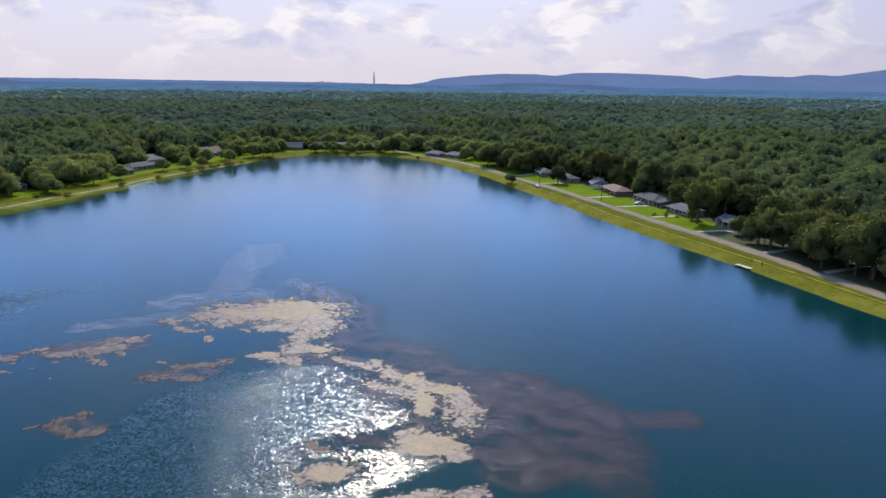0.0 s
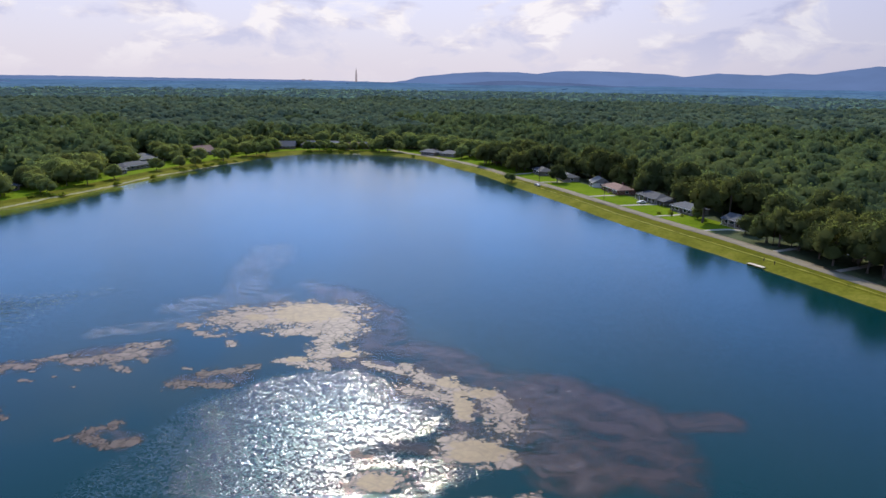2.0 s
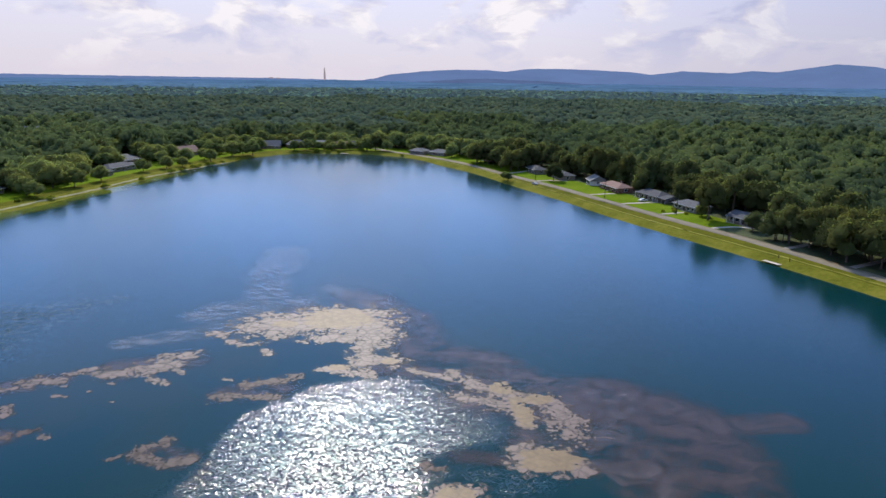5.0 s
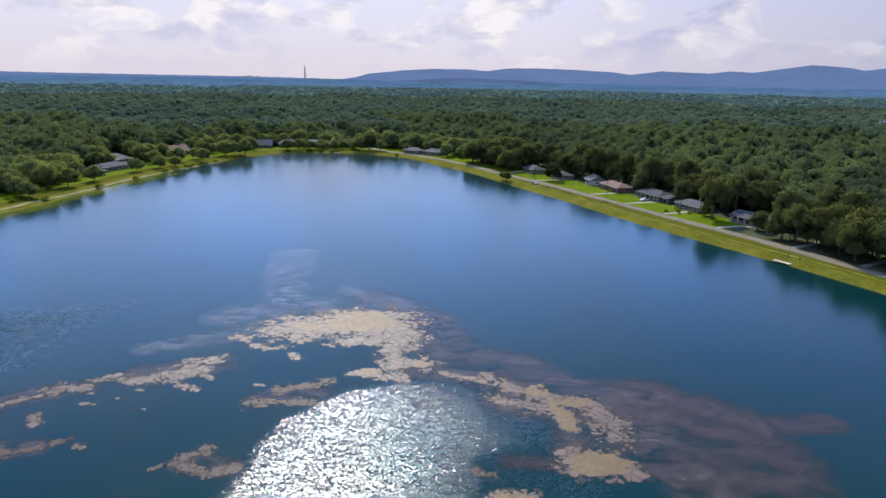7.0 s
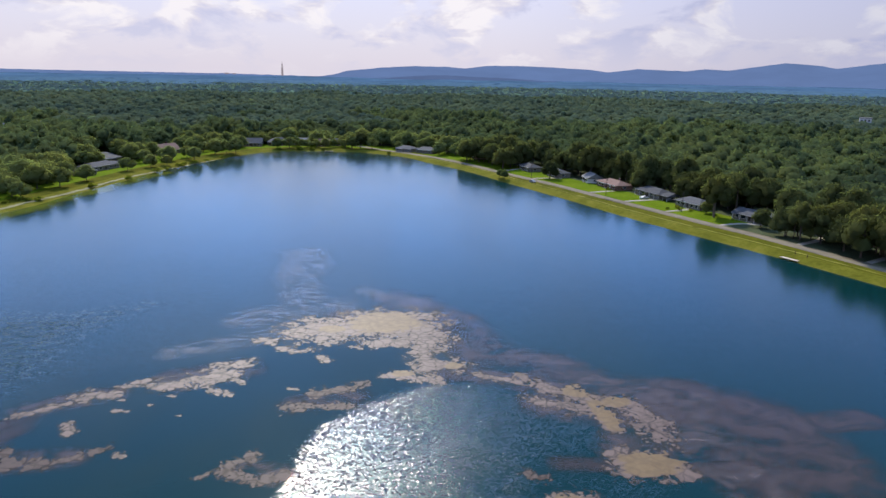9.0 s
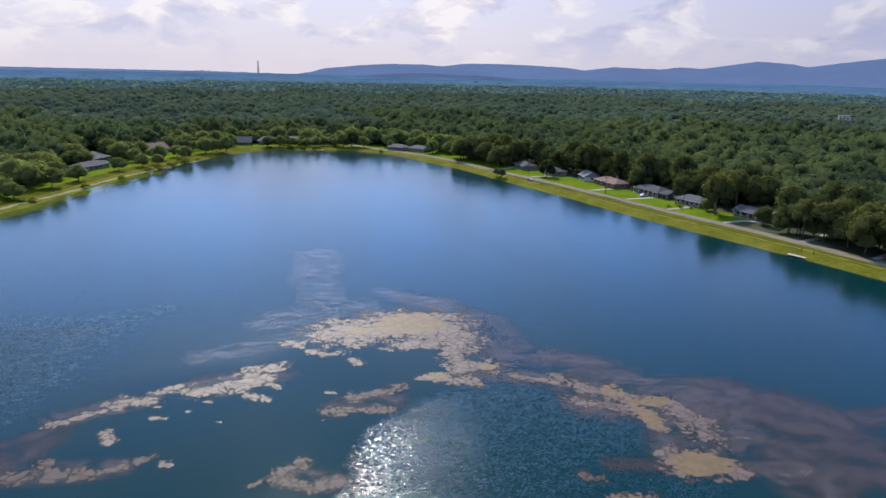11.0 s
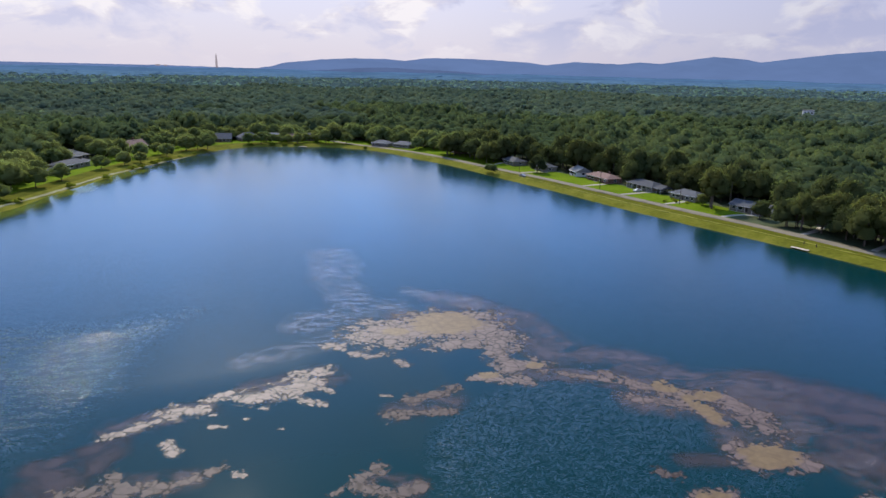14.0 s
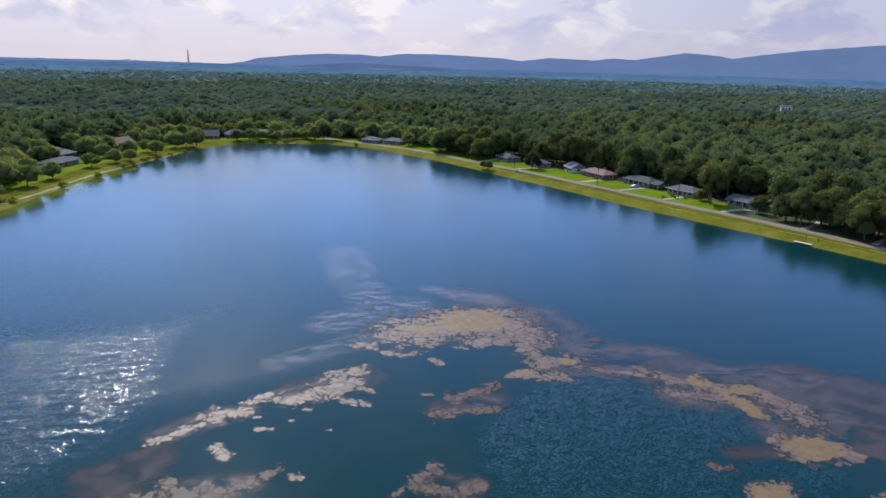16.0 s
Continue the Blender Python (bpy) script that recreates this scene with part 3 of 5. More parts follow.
# ---- far distance ----
PROFILE_AZ = [-40, -33, -31, -29.5, -27, -21, -12.6, -9, -2.4, -1.2, 0, 2.9, 5.3, 8, 9.5, 11.4, 14, 16.4, 19.5, 21, 23.3, 26.8, 28.2, 29.9, 31.2, 33.7, 35.8, 37.1, 39.3, 41.9, 44.4, 47.7, 52, 60]
PROFILE_Z = [34, 31, 31, 31, 31, 26, 22, 21, 12, 25, 52, 78, 90, 90, 81, 102, 104, 99, 88, 73, 98, 88, 104, 97, 114, 147, 136, 118, 145, 174, 192, 216, 230, 200]


def build_hills():
    def ridge(name, az0, az1, steps, top, r_front, r_top, material, label):
        verts, rows = [], 8
        for i in range(steps + 1):
            az = az0 + (az1 - az0) * i / steps
            h = top(az) + 2.5 * noise.noise((az * 1.7, 0, 5)) + 1.0 * noise.noise((az * 9, 0, 9))
            for j in range(rows):
                f = j / (rows - 1)
                r = r_front + (r_top - r_front) * f
                r += 60 * noise.noise((az * 0.5, f * 2.0, 2)) * f * (1 - f) * 4
                z = GROUND_Z + (h - GROUND_Z) * (f ** 0.85)
                z += 0.10 * h * noise.noise((az * 0.8, f * 4, 7)) * f * (1 - f) * 4
                verts.append((math.sin(radians(az)) * r, math.cos(radians(az)) * r, z))
        faces = [(i * rows + j, (i + 1) * rows + j, (i + 1) * rows + j + 1, i * rows + j + 1) for i in range(steps) for j in range(rows - 1)]
        tagged(new(name, mesh_of(name, verts, faces, material, True)), label, "hills", kind="structure")
    ridge("backdrop_hills", -42, 60, 360, lambda az: float(np.interp(az, PROFILE_AZ, PROFILE_Z)), 4300, 4780, HILL, "long wooded ridge far across the plain, glowing haze-blue")
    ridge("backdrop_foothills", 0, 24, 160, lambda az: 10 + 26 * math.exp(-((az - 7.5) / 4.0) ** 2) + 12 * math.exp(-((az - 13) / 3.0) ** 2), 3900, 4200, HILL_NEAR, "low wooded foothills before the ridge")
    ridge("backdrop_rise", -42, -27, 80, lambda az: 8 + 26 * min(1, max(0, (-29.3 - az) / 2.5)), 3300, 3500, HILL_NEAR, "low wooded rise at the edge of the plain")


def build_canopy(name, r0, r1, dr, step, amp, top, material, label):
    """Closed treetops seen from far off: a rolling, lumpy sheet on a polar net."""
    az = np.radians(np.arange(-44, 62, math.degrees(step / r0)))
    rr = np.arange(r0, r1, dr)
    a, r = np.meshgrid(az, rr)
    rng = np.random.default_rng(9)
    a = a + rng.uniform(-0.4, 0.4, a.shape) * step / r0
    r = r + rng.uniform(-0.4, 0.4, r.shape) * dr
    x, y = np.sin(a) * r - 40, np.cos(a) * r
    z = top + rng.normal(0, 1, a.shape) * amp
    z += np.array([noise.noise((u * 0.004, v * 0.004, 1)) for u, v in zip(x.ravel(), y.ravel())]).reshape(a.shape) * 5
    verts = np.column_stack([x.ravel(), y.ravel(), z.ravel()])
    h, w = a.shape
    i = (np.arange(h - 1)[:, None] * w + np.arange(w - 1)[None, :]).ravel()
    quads = np.column_stack([i, i + 1, i + w + 1, i + w])
    tagged(new(name, big_mesh(name, verts, quads, material)), label, "woods", kind="stuff")


build_hills()
build_canopy("far_woods", 2050, 2900, 11, 10.0, 0.9, 13, CANOPY_HAZED, "unbroken woods covering the plain, tinted blue for haze")
build_canopy("backdrop_woods", 2850, 4720, 26, 16.0, 0.7, 12, PLAIN_HAZED, "wooded plain far off, tinted blue-green for haze")


# ---- trees ----
def ico(sub):
    bm = bmesh.new()
    bmesh.ops.create_icosphere(bm, subdivisions=sub, radius=1.0)
    v = np.array([tuple(q.co) for q in bm.verts])
    f = np.array([[q.index for q in t.verts] for t in bm.faces])
    bm.free()
    return v, f


ICO1, ICO2 = ico(1), ico(2)


def crown(rng, lobes, shape, leaves, leaf, tall=1.0, full=0.88, out=1.48, wide=0.37):
    """A crown of unit height and about unit width: lobes wrapped in loose leaf clumps. Returns points, triangles, normals."""
    v0, f0 = shape
    pts, tris, hearts, n = [], [], [], 0
    cs, rs = [], []
    for i in range(lobes):
        f = (i + 0.5) / lobes
        ang = i * 2.4 + rng.uniform(-0.5, 0.5)
        zz = 0.18 + 0.62 * f
        spread = wide * math.sin(math.pi * min(0.97, 0.22 + 0.72 * f)) * rng.uniform(0.6, 1.15)
        c = np.array((math.cos(ang) * spread, math.sin(ang) * spread, zz))
        r = rng.uniform(0.14, 0.26) * (1.15 - 0.35 * f)
        lump = v0 * r * full * (1 + rng.uniform(-0.16, 0.16, (len(v0), 1))) * np.array((1, 1, 0.85 * tall))
        pts.append(lump + c)
        hearts.append(np.tile(c, (len(v0), 1)))
        tris.append(f0 + n)
        n += len(v0)
        cs.append(c)
        rs.append(r)
    pick = rng.integers(0, lobes, leaves)
    d = rng.normal(0, 1, (leaves, 3))
    d /= np.linalg.norm(d, axis=1)[:, None]
    d[:, 2] = np.where(d[:, 2] < -0.35, -d[:, 2], d[:, 2])
    at = np.array(cs)[pick] + d * (np.array(rs)[pick] * rng.uniform(0.80, out, leaves))[:, None]
    u = np.cross(d, rng.normal(0, 1, (leaves, 3)) + 0.01)
    u /= np.linalg.norm(u, axis=1)[:, None]
    w = np.cross(d, u) + d * rng.normal(0, 0.5, (leaves, 1))
    s = leaf * rng.uniform(0.55, 1.4, (leaves, 1))
    quad = np.stack([at - u * s, at - w * s * 0.8, at + u * s * 0.9, at + w * s], 1).reshape(-1, 3)
    pts.append(quad)
    hearts.append(np.repeat(np.array(cs)[pick], 4, 0))
    b = n + np.arange(leaves)[:, None] * 4
    tris.append(np.concatenate([b + (0, 1, 2), b + (0, 2, 3)]))
    pts = np.concatenate(pts)
    return pts, np.concatenate(tris), leaf_normals(pts, np.concatenate(hearts), rng, leaves)


def build_tree_kind(seed, height, width, bare, label, lean=0.0, leaves=LEAF_NEAR):
    """One tree: tapered trunk with limbs, and a crown. Stands far off its copies until they are placed."""
    rng = np.random.default_rng(seed)
    tree = thing("tree", 0, 0, 0, label=label, category="tree")
    bm = bmesh.new()
    top = Vector((lean, lean * 0.4, height * 0.72))
    fork = Vector((lean * 0.4, 0, bare * 1.15))
    r = height * 0.016 + 0.06
    tube(bm, (0, 0, -0.3), (0, 0, 0.5), r * 1.5, r * 1.1)
    tube(bm, (0, 0, 0.4), fork, r * 1.1, r * 0.8)
    tube(bm, fork, top, r * 0.8, r * 0.25)
    for i in range(5):
        a = i * 1.3 + rng.uniform(0, 0.6)
        z = bare * 0.9 + i * height * 0.09
        base = Vector((lean * 0.4, 0, z))
        tube(bm, base, base + Vector((math.cos(a) * width * 0.33, math.sin(a) * width * 0.33, height * rng.uniform(0.12, 0.22))), r * 0.45, r * 0.12, 6)
    part("trunk", bm, BARK, tree)
    pts, tris, nrm = crown(rng, 16, ICO2, 1700, 0.025, full=0.82, out=1.45, wide=0.42)
    pts = pts * np.array((width, width, height - bare)) * np.array((1.25, 1.25, 1.0)) + np.array((lean, 0, bare - 0.06 * height))
    pts[:, 2] = np.minimum(pts[:, 2], height)
    ob = new("crown", big_mesh("crown", pts, tris, leaves, normals=nrm))
    ob.parent = tree
    return tree


def build_bush_kind(seed, h, w, label):
    rng = np.random.default_rng(seed)
    pts, tris, nrm = crown(rng, 6, ICO2, 200, 0.085)
    pts = pts * np.array((w * 1.25, w * 1.25, h)) - np.array((0, 0, 0.05 * h))
    pts[:, 2] = np.maximum(pts[:, 2], -0.05)
    return tagged(new("bush", big_mesh("bush", pts, tris, LEAF_BUSH, normals=nrm)), label, "bush")


_kinds = [build_tree_kind(11 + i, h, w, b, lab, ln, LEAF_BRIGHTENED if i in (3, 5) else LEAF_NEAR) for i, (h, w, b, ln, lab) in enumerate([
    (17, 11, 3.5, 0.4, "tall broadleaf tree with a spreading green crown"),
    (14, 10, 2.6, -0.3, "rounded broadleaf tree with dense green leaves"),
    (20, 10, 6.0, 0.6, "high oak with a bare lower trunk"),
    (12, 9, 2.0, 0.2, "low bushy tree with a pale green crown"),
    (19, 8, 7.0, -0.5, "slender tall tree with a narrow crown"),
    (9, 7, 1.7, 0.0, "small round shade tree on a lawn")])]
_bushes = [build_bush_kind(31, 2.2, 3.4, "rounded green bush at the water's edge"), build_bush_kind(32, 1.3, 1.6, "small clipped shrub on a lawn")]
_used = [0] * 8


def put_tree(k, x, y, size=1.0, z=GROUND_Z, group="trees round the lake"):
    """Stand a tree (0-5) or bush (6, 7) of that kind at a place."""
    src = (_kinds + _bushes)[k]
    a = (x * 37.3 + y * 11.7) % 360
    m = pose(x, y, z, 0, 0, a) @ Matrix.Scale(size, 4)
    if _used[k]:
        ob = copy_thing(src, m)
        ob.matrix_basis = m
    else:
        ob = src
        src.matrix_basis = m
    _used[k] += 1
    tagged(ob, group=group)


HOMES = []          # x, y, radius kept clear of trees


def clear_of_homes(x, y, more=0.0):
    return all((x - hx) ** 2 + (y - hy) ** 2 > (r + more) ** 2 for hx, hy, r in HOMES)


# ---- houses ----
def ring_frame(x0, x1, z0, z1, y, w=0.1, deep=0.06):
    """A window frame as one closed ring round its opening, proud of the plane y."""
    bm = bmesh.new()
    loops = []
    for yy in (y - deep, y):
        for g in (w, 0.0):
            loops.append([bm.verts.new((px, yy, pz)) for px, pz in ((x0 - g, z0 - g), (x1 + g, z0 - g), (x1 + g, z1 + g), (x0 - g, z1 + g))])
    for a, b in ((0, 1), (1, 3), (3, 2), (2, 0)):
        for i in range(4):
            j = (i + 1) % 4
            bm.faces.new((loops[a][i], loops[a][j], loops[b][j], loops[b][i]))
    bmesh.ops.recalc_face_normals(bm, faces=bm.faces)
    return bm


def build_house(x, y, turn, length, depth, walls, roof, label, hip=True, carport=0.0, porch=False, chimney=False, wall_h=2.7, rise=1.9, open_front=True):
    """A low ranch house. Its front looks along local -y; the ridge runs along local x."""
    h = thing("house", x, y, GROUND_Z, turn, label=label, category="house", group="houses round the lake")
    L, D = length / 2, depth / 2
    t = 0.25
    part("wall", boxes((-L, L, -D, -D + t, -0.1, wall_h)), walls, h)
    part("wall", boxes((-L, L, D - t, D, -0.1, wall_h)), walls, h)
    part("wall", boxes((-L, -L + t, -D + t, D - t, -0.1, wall_h)), walls, h)
    part("wall", boxes((L - t, L, -D + t, D - t, -0.1, wall_h)), walls, h)
    o = 0.6
    bm = bmesh.new()
    z0, z1 = wall_h - 0.05, wall_h + rise
    back = depth / 2 if hip else -0.1
    eaves = [bm.verts.new(p) for p in ((-L - o, -D - o, z0), (L + o, -D - o, z0), (L + o, D + o, z0), (-L - o, D + o, z0))]
    low = [bm.verts.new((v.co.x, v.co.y, z0 - 0.18)) for v in eaves]
    r0, r1 = bm.verts.new((-L - o + back, 0, z1)), bm.verts.new((L + o - back, 0, z1))
    for f in ((eaves[0], eaves[1], r1, r0), (eaves[2], eaves[3], r0, r1), (eaves[1], eaves[2], r1), (eaves[3], eaves[0], r0)):
        bm.faces.new(f)
    for i in range(4):
        j = (i + 1) % 4
        bm.faces.new((eaves[i], low[i], low[j], eaves[j]))
    bm.faces.new(low[::-1])
    bmesh.ops.recalc_face_normals(bm, faces=bm.faces)
    part("roof", bm, roof, h)
    part("gutter", boxes((-L - o, L + o, -D - o - 0.12, -D - o, z0 - 0.2, z0 - 0.04)), WHITE, h)

    def window(wx, wide, high=1.2, sill=0.9):
        y0 = -D
        fr = part("window", ring_frame(wx - wide / 2, wx + wide / 2, sill, sill + high, y0), WHITE, h)
        part("pane", boxes((wx - wide / 2, wx + wide / 2, y0 - 0.02, y0 - 0.004, sill, sill + high)), GLASS, fr)
    for f, wide in ((-0.74, 1.6), (-0.38, 2.2), (0.36, 1.8), (0.74, 1.5)):
        window(f * L, wide)
    door = part("door", boxes((-0.5, 0.5, -D - 0.05, -D - 0.003, 0.0, 2.05)), DARKWOOD, h)
    part("door_handle", boxes((0.36, 0.42, -D - 0.1, -D - 0.05, 0.95, 1.1)), METAL_GREY, door)
    part("doorstep", boxes((-1.0, 1.0, -D - 1.3, -D - 0.06, -0.1, 0.16)), CONCRETE, h)
    for sx in (-L - 0.02, L + 0.02):
        s = 1 if sx > 0 else -1
        bm = ring_frame(-0.85, 0.85, 0.95, 2.05, -0.02)
        bmesh.ops.transform(bm, matrix=pose(sx, 0, 0, 0, 0, 90 * s), verts=bm.verts)
        fr = part("window", bm, WHITE, h)
        part("pane", boxes((sx - 0.015 * s - 0.012, sx - 0.015 * s + 0.012, -0.85, 0.85, 0.95, 2.05)), GLASS, fr)
    if porch:
        for i in range(5):
            px = -L * 0.85 + i * L * 0.42
            part("post", boxes((px - 0.08, px + 0.08, -D - 1.75, -D - 1.59, 0, wall_h - 0.1)), WHITE, h)
        bm = boxes((-L * 0.9, L * 0.9, -D - 2.0, -D - 0.5, wall_h - 0.12, wall_h + 0.0))
        part("porch_roof", bm, roof, h)
        part("porch_floor", boxes((-L * 0.9, L * 0.9, -D - 1.9, -D - 1.31, -0.1, 0.14)), CONCRETE, h)
    if chimney:
        part("chimney", boxes((L * 0.3, L * 0.3 + 0.9, 0.3, 1.0, wall_h + 0.5, wall_h + rise + 0.9), (L * 0.3 - 0.06, L * 0.3 + 0.96, 0.24, 1.06, wall_h + rise + 0.9, wall_h + rise + 1.02)), BRICK_RED, h)
    if carport:
        c0, c1 = L + 0.01, L + carport
        bm = bmesh.new()
        zc = wall_h - 0.25
        a = [bm.verts.new(p) for p in ((c0, -D - 0.3, zc), (c1, -D - 0.3, zc), (c1, D * 0.7, zc), (c0, D * 0.7, zc), (c0, D * 0.2, zc + 1.1), (c1 - 1.4, D * 0.2, zc + 1.1))]
        for f in ((0, 1, 5, 4), (1, 2, 5), (2, 3, 4, 5), (3, 0, 4), (0, 3, 2, 1)):
            bm.faces.new([a[i] for i in f])
        bmesh.ops.recalc_face_normals(bm, faces=bm.faces)
        part("carport_roof", bm, roof, h)
        for px in (c0 + 0.3, (c0 + c1) / 2, c1 - 0.2):
            part("carport_post", boxes((px - 0.07, px + 0.07, -D, -D + 0.14, 0, zc)), WHITE, h)
            part("carport_post", boxes((px - 0.07, px + 0.07, D * 0.55, D * 0.55 + 0.14, 0, zc)), WHITE, h)
    HOMES.append((x, y, length * 0.5 + 2.0 + carport * 0.4))
    f = radians(turn)
    if open_front:
        HOMES.append((x + math.sin(f) * (D + 5), y - math.cos(f) * (D + 5), length * 0.42))
    return h


def build_car(x, y, turn, paint, label):
    car = thing("car", x, y, GROUND_Z + 0.02, turn, label=label, category="car", group="parked cars")
    bm = bmesh.new()
    side = [(-2.25, 0.35), (-2.25, 0.85), (-1.3, 0.98), (-0.7, 1.45), (0.9, 1.45), (1.6, 1.0), (2.2, 0.9), (2.25, 0.35)]
    rows = [[bm.verts.new((px, s, pz)) for px, pz in side] for s in (-0.88, 0.88)]
    bm.faces.new(rows[0])
    bm.faces.new(rows[1][::-1])
    for i in range(len(side)):
        j = (i + 1) % len(side)
        bm.faces.new((rows[0][j], rows[0][i], rows[1][i], rows[1][j]))
    bmesh.ops.recalc_face_normals(bm, faces=bm.faces)
    bmesh.ops.bevel(bm, geom=list(bm.edges), offset=0.06, segments=2, affect="EDGES")
    part("body", bm, paint, car)
    for s in (-1, 1):
        part("side_window", boxes((-0.75, 0.95, s * 0.885 - 0.01, s * 0.885 + 0.01, 1.0, 1.36)), GLASS, car)
        for px in (-1.35, 1.4):
            bm = bmesh.new()
            tube(bm, (px, s * 0.72, 0.33), (px, s * 0.92, 0.33), 0.33, 0.33, 16)
            wheel = part("tyre", bm, RUBBER, car)
            bm = bmesh.new()
            tube(bm, (px, s * 0.9, 0.33), (px, s * 0.94, 0.33), 0.2, 0.18, 12)
            part("rim", bm, METAL_GREY, wheel)
    part("headlight", boxes((-2.29, -2.24, -0.75, -0.45, 0.6, 0.75)), GLASS, car)
    part("headlight", boxes((-2.29, -2.24, 0.45, 0.75, 0.6, 0.75)), GLASS, car)


BAY = -73.0         # houses on the road side: front towards the lake
build_house(113.5, 331.5, BAY - 5, 18, 9.5, CREAM, ROOF_DARK, "cream ranch house with charcoal roof, white porch posts and carport", True, 6.5, True)
build_house(102.5, 357.5, BAY - 6, 19, 10, BRICK_RED, ROOF_BROWN, "red brick ranch house with a brown hip roof", True, chimney=True)
build_house(119.5, 302.5, BAY, 15, 9, CREAM, ROOF_GREY, "cream ranch house with a grey hip roof and clipped shrubs", True)
build_house(131.5, 272, BAY + 3, 17, 9, CREAM, ROOF_GREY, "cream house with grey roof under tall trees", False, 5.5, True)
build_house(142.5, 250, BAY + 3, 14, 9, CREAM, ROOF_GREY, "cream house with grey roof half hidden by trees", True)
build_house(152, 229, BAY + 3, 14, 9, BRICK_TAN, ROOF_BROWN, "tan brick house with brown roof behind trees", True, open_front=False)
build_house(164, 203, BAY + 4, 15, 9, BRICK_RED, ROOF_BROWN, "brick house with brown roof among trees", False, open_front=False)
build_house(97.5, 377.5, BAY - 20, 10, 9, WHITE, ROOF_PALE, "white house with a pale grey gabled roof", False, rise=2.6)
build_house(84, 400, BAY - 8, 15, 9, CREAM, ROOF_GREY, "cream house with grey hip roof beside a lawn", True)
build_house(74, 424, BAY - 10, 15, 9, CREAM, ROOF_DARK, "house with charcoal roof in the shade of trees", True)
build_house(53, 484, BAY - 14, 13, 9, BRICK_TAN, ROOF_BROWN, "tan brick house with brown gabled roof", False)
build_house(20, 516.5, -42, 14, 9, CREAM, ROOF_GREY, "cream house with grey hip roof on a dry lawn", True)
build_house(5, 525, -36, 13, 9, CREAM, ROOF_GREY, "cream house with grey hip roof near the road", True)
build_house(-196, 478, 62, 12, 9, CREAM, ROOF_GREY, "grey-roofed house behind the shore trees", True)
build_house(-190, 465, 66, 16, 9, BRICK_TAN, ROOF_GREY, "low house with grey roof set among trees", True)
build_house(-184, 432, 66, 21, 10, CREAM, ROOF_DARK, "long low house with charcoal roof on a shore lawn", True, 4.0)
build_house(-184, 409, 70, 9, 8, CREAM, ROOF_DARK, "small dark-roofed house beside a shore lawn", True)
build_house(-214, 345, 68, 15, 9, CREAM, ROOF_DARK, "low house with dark grey roof on a lawn", True)
build_house(-167, 511, 50, 19, 12, BRICK_TAN, ROOF_BROWN, "large tan house with steep brown roof", False, rise=4.0, chimney=True)
build_house(-146, 537, 40, 15, 10, BRICK_TAN, ROOF_GREY, "tan brick house with grey roof near the shore", True, rise=2.8, open_front=False)
build_house(-113, 561, 2, 16, 10, BRICK_TAN, ROOF_GREY, "brick house with steep grey roof behind a lawn", False, rise=3.6, open_front=False)
build_house(-93, 568, 24, 15, 10, BRICK_TAN, ROOF_GREY, "brick house with grey hip roof behind a lawn", True, rise=3.4, open_front=False)
build_house(-74, 570, -14, 13, 10, BRICK_TAN, ROOF_PALE, "house with pale grey roof at the lake's end", False, rise=3.0, open_front=False)
build_house(-58, 562, -2, 10, 9, BRICK_TAN, ROOF_BROWN, "small brown-roofed house at the lake's end", False, rise=3.0, open_front=False)
build_house(-46, 566, -6, 10, 9, CREAM, ROOF_GREY, "small grey-roofed house at the lake's end", False, rise=3.0, open_front=False)

build_house(-322, 612, 30, 16, 10, WHITE, ROOF_PALE, "tall white house rising between the trees", False, wall_h=8.0, rise=4.0)
build_house(-300, 650, 20, 18, 10, CREAM, ROOF_PALE, "pale-roofed house deep in the woods", False, wall_h=8.0, rise=4.0)
build_house(485, 574, -45, 18, 10, CREAM, ROOF_PALE, "large pale house showing between treetops", False, wall_h=8.0, rise=4.0)

build_car(104.5, 324.5, 17, WHITE, "white sedan parked on a concrete drive")
build_car(115.5, 318.5, 17, METAL_GREY, "grey car parked beside a carport")
build_car(62, 376, 107, METAL_GREY, "grey car standing on the road")


def build_drive(line, width, label):
    ribbon("driveway", smooth_line(line, 6), -width / 2, width / 2, GROUND_Z + 0.05, CONCRETE, label, "driveway", 0.05, 0.04)


build_drive([(92, 318), (104, 321), (112, 322)], 2.6, "pale concrete driveway to the carport")
build_drive([(83, 343), (92, 346), (98, 347)], 2.6, "pale concrete driveway beside the lawn")
build_drive([(101, 293), (110, 296), (115, 298)], 2.2, "pale concrete path to a house")
build_drive([(110, 264), (121, 267), (128, 264)], 2.4, "concrete driveway under trees")
build_drive([(122, 231), (133, 236), (140, 241)], 2.4, "concrete driveway in dappled shade")
build_drive([(130, 206), (143, 212), (153, 218)], 2.4, "concrete driveway in dappled shade")
build_drive([(66, 390), (76, 392), (84, 391)], 2.6, "pale driveway across a lawn")
build_drive([(53, 420), (62, 426), (70, 432)], 2.8, "pale driveway across a lawn")


def build_pole(x, y):
    p = thing("utility_pole", x, y, GROUND_Z, 17, label="weathered wooden utility pole beside the road", category="pole", group="utility poles")
    bm = bmesh.new()
    tube(bm, (0, 0, -0.3), (0, 0, 9.2), 0.16, 0.11, 10)
    part("pole", bm, DARKWOOD, p)
    part("crossarm", boxes((-1.1, 1.1, -0.06, 0.06, 8.4, 8.55)), DARKWOOD, p)
    for sx in (-1.0, 0.0, 1.0):
        bm = bmesh.new()
        tube(bm, (sx, 0, 8.55 if sx else 9.2), (sx, 0, 8.72 if sx else 9.35), 0.05, 0.04, 8)
        part("insulator", bm, GLASS, p)


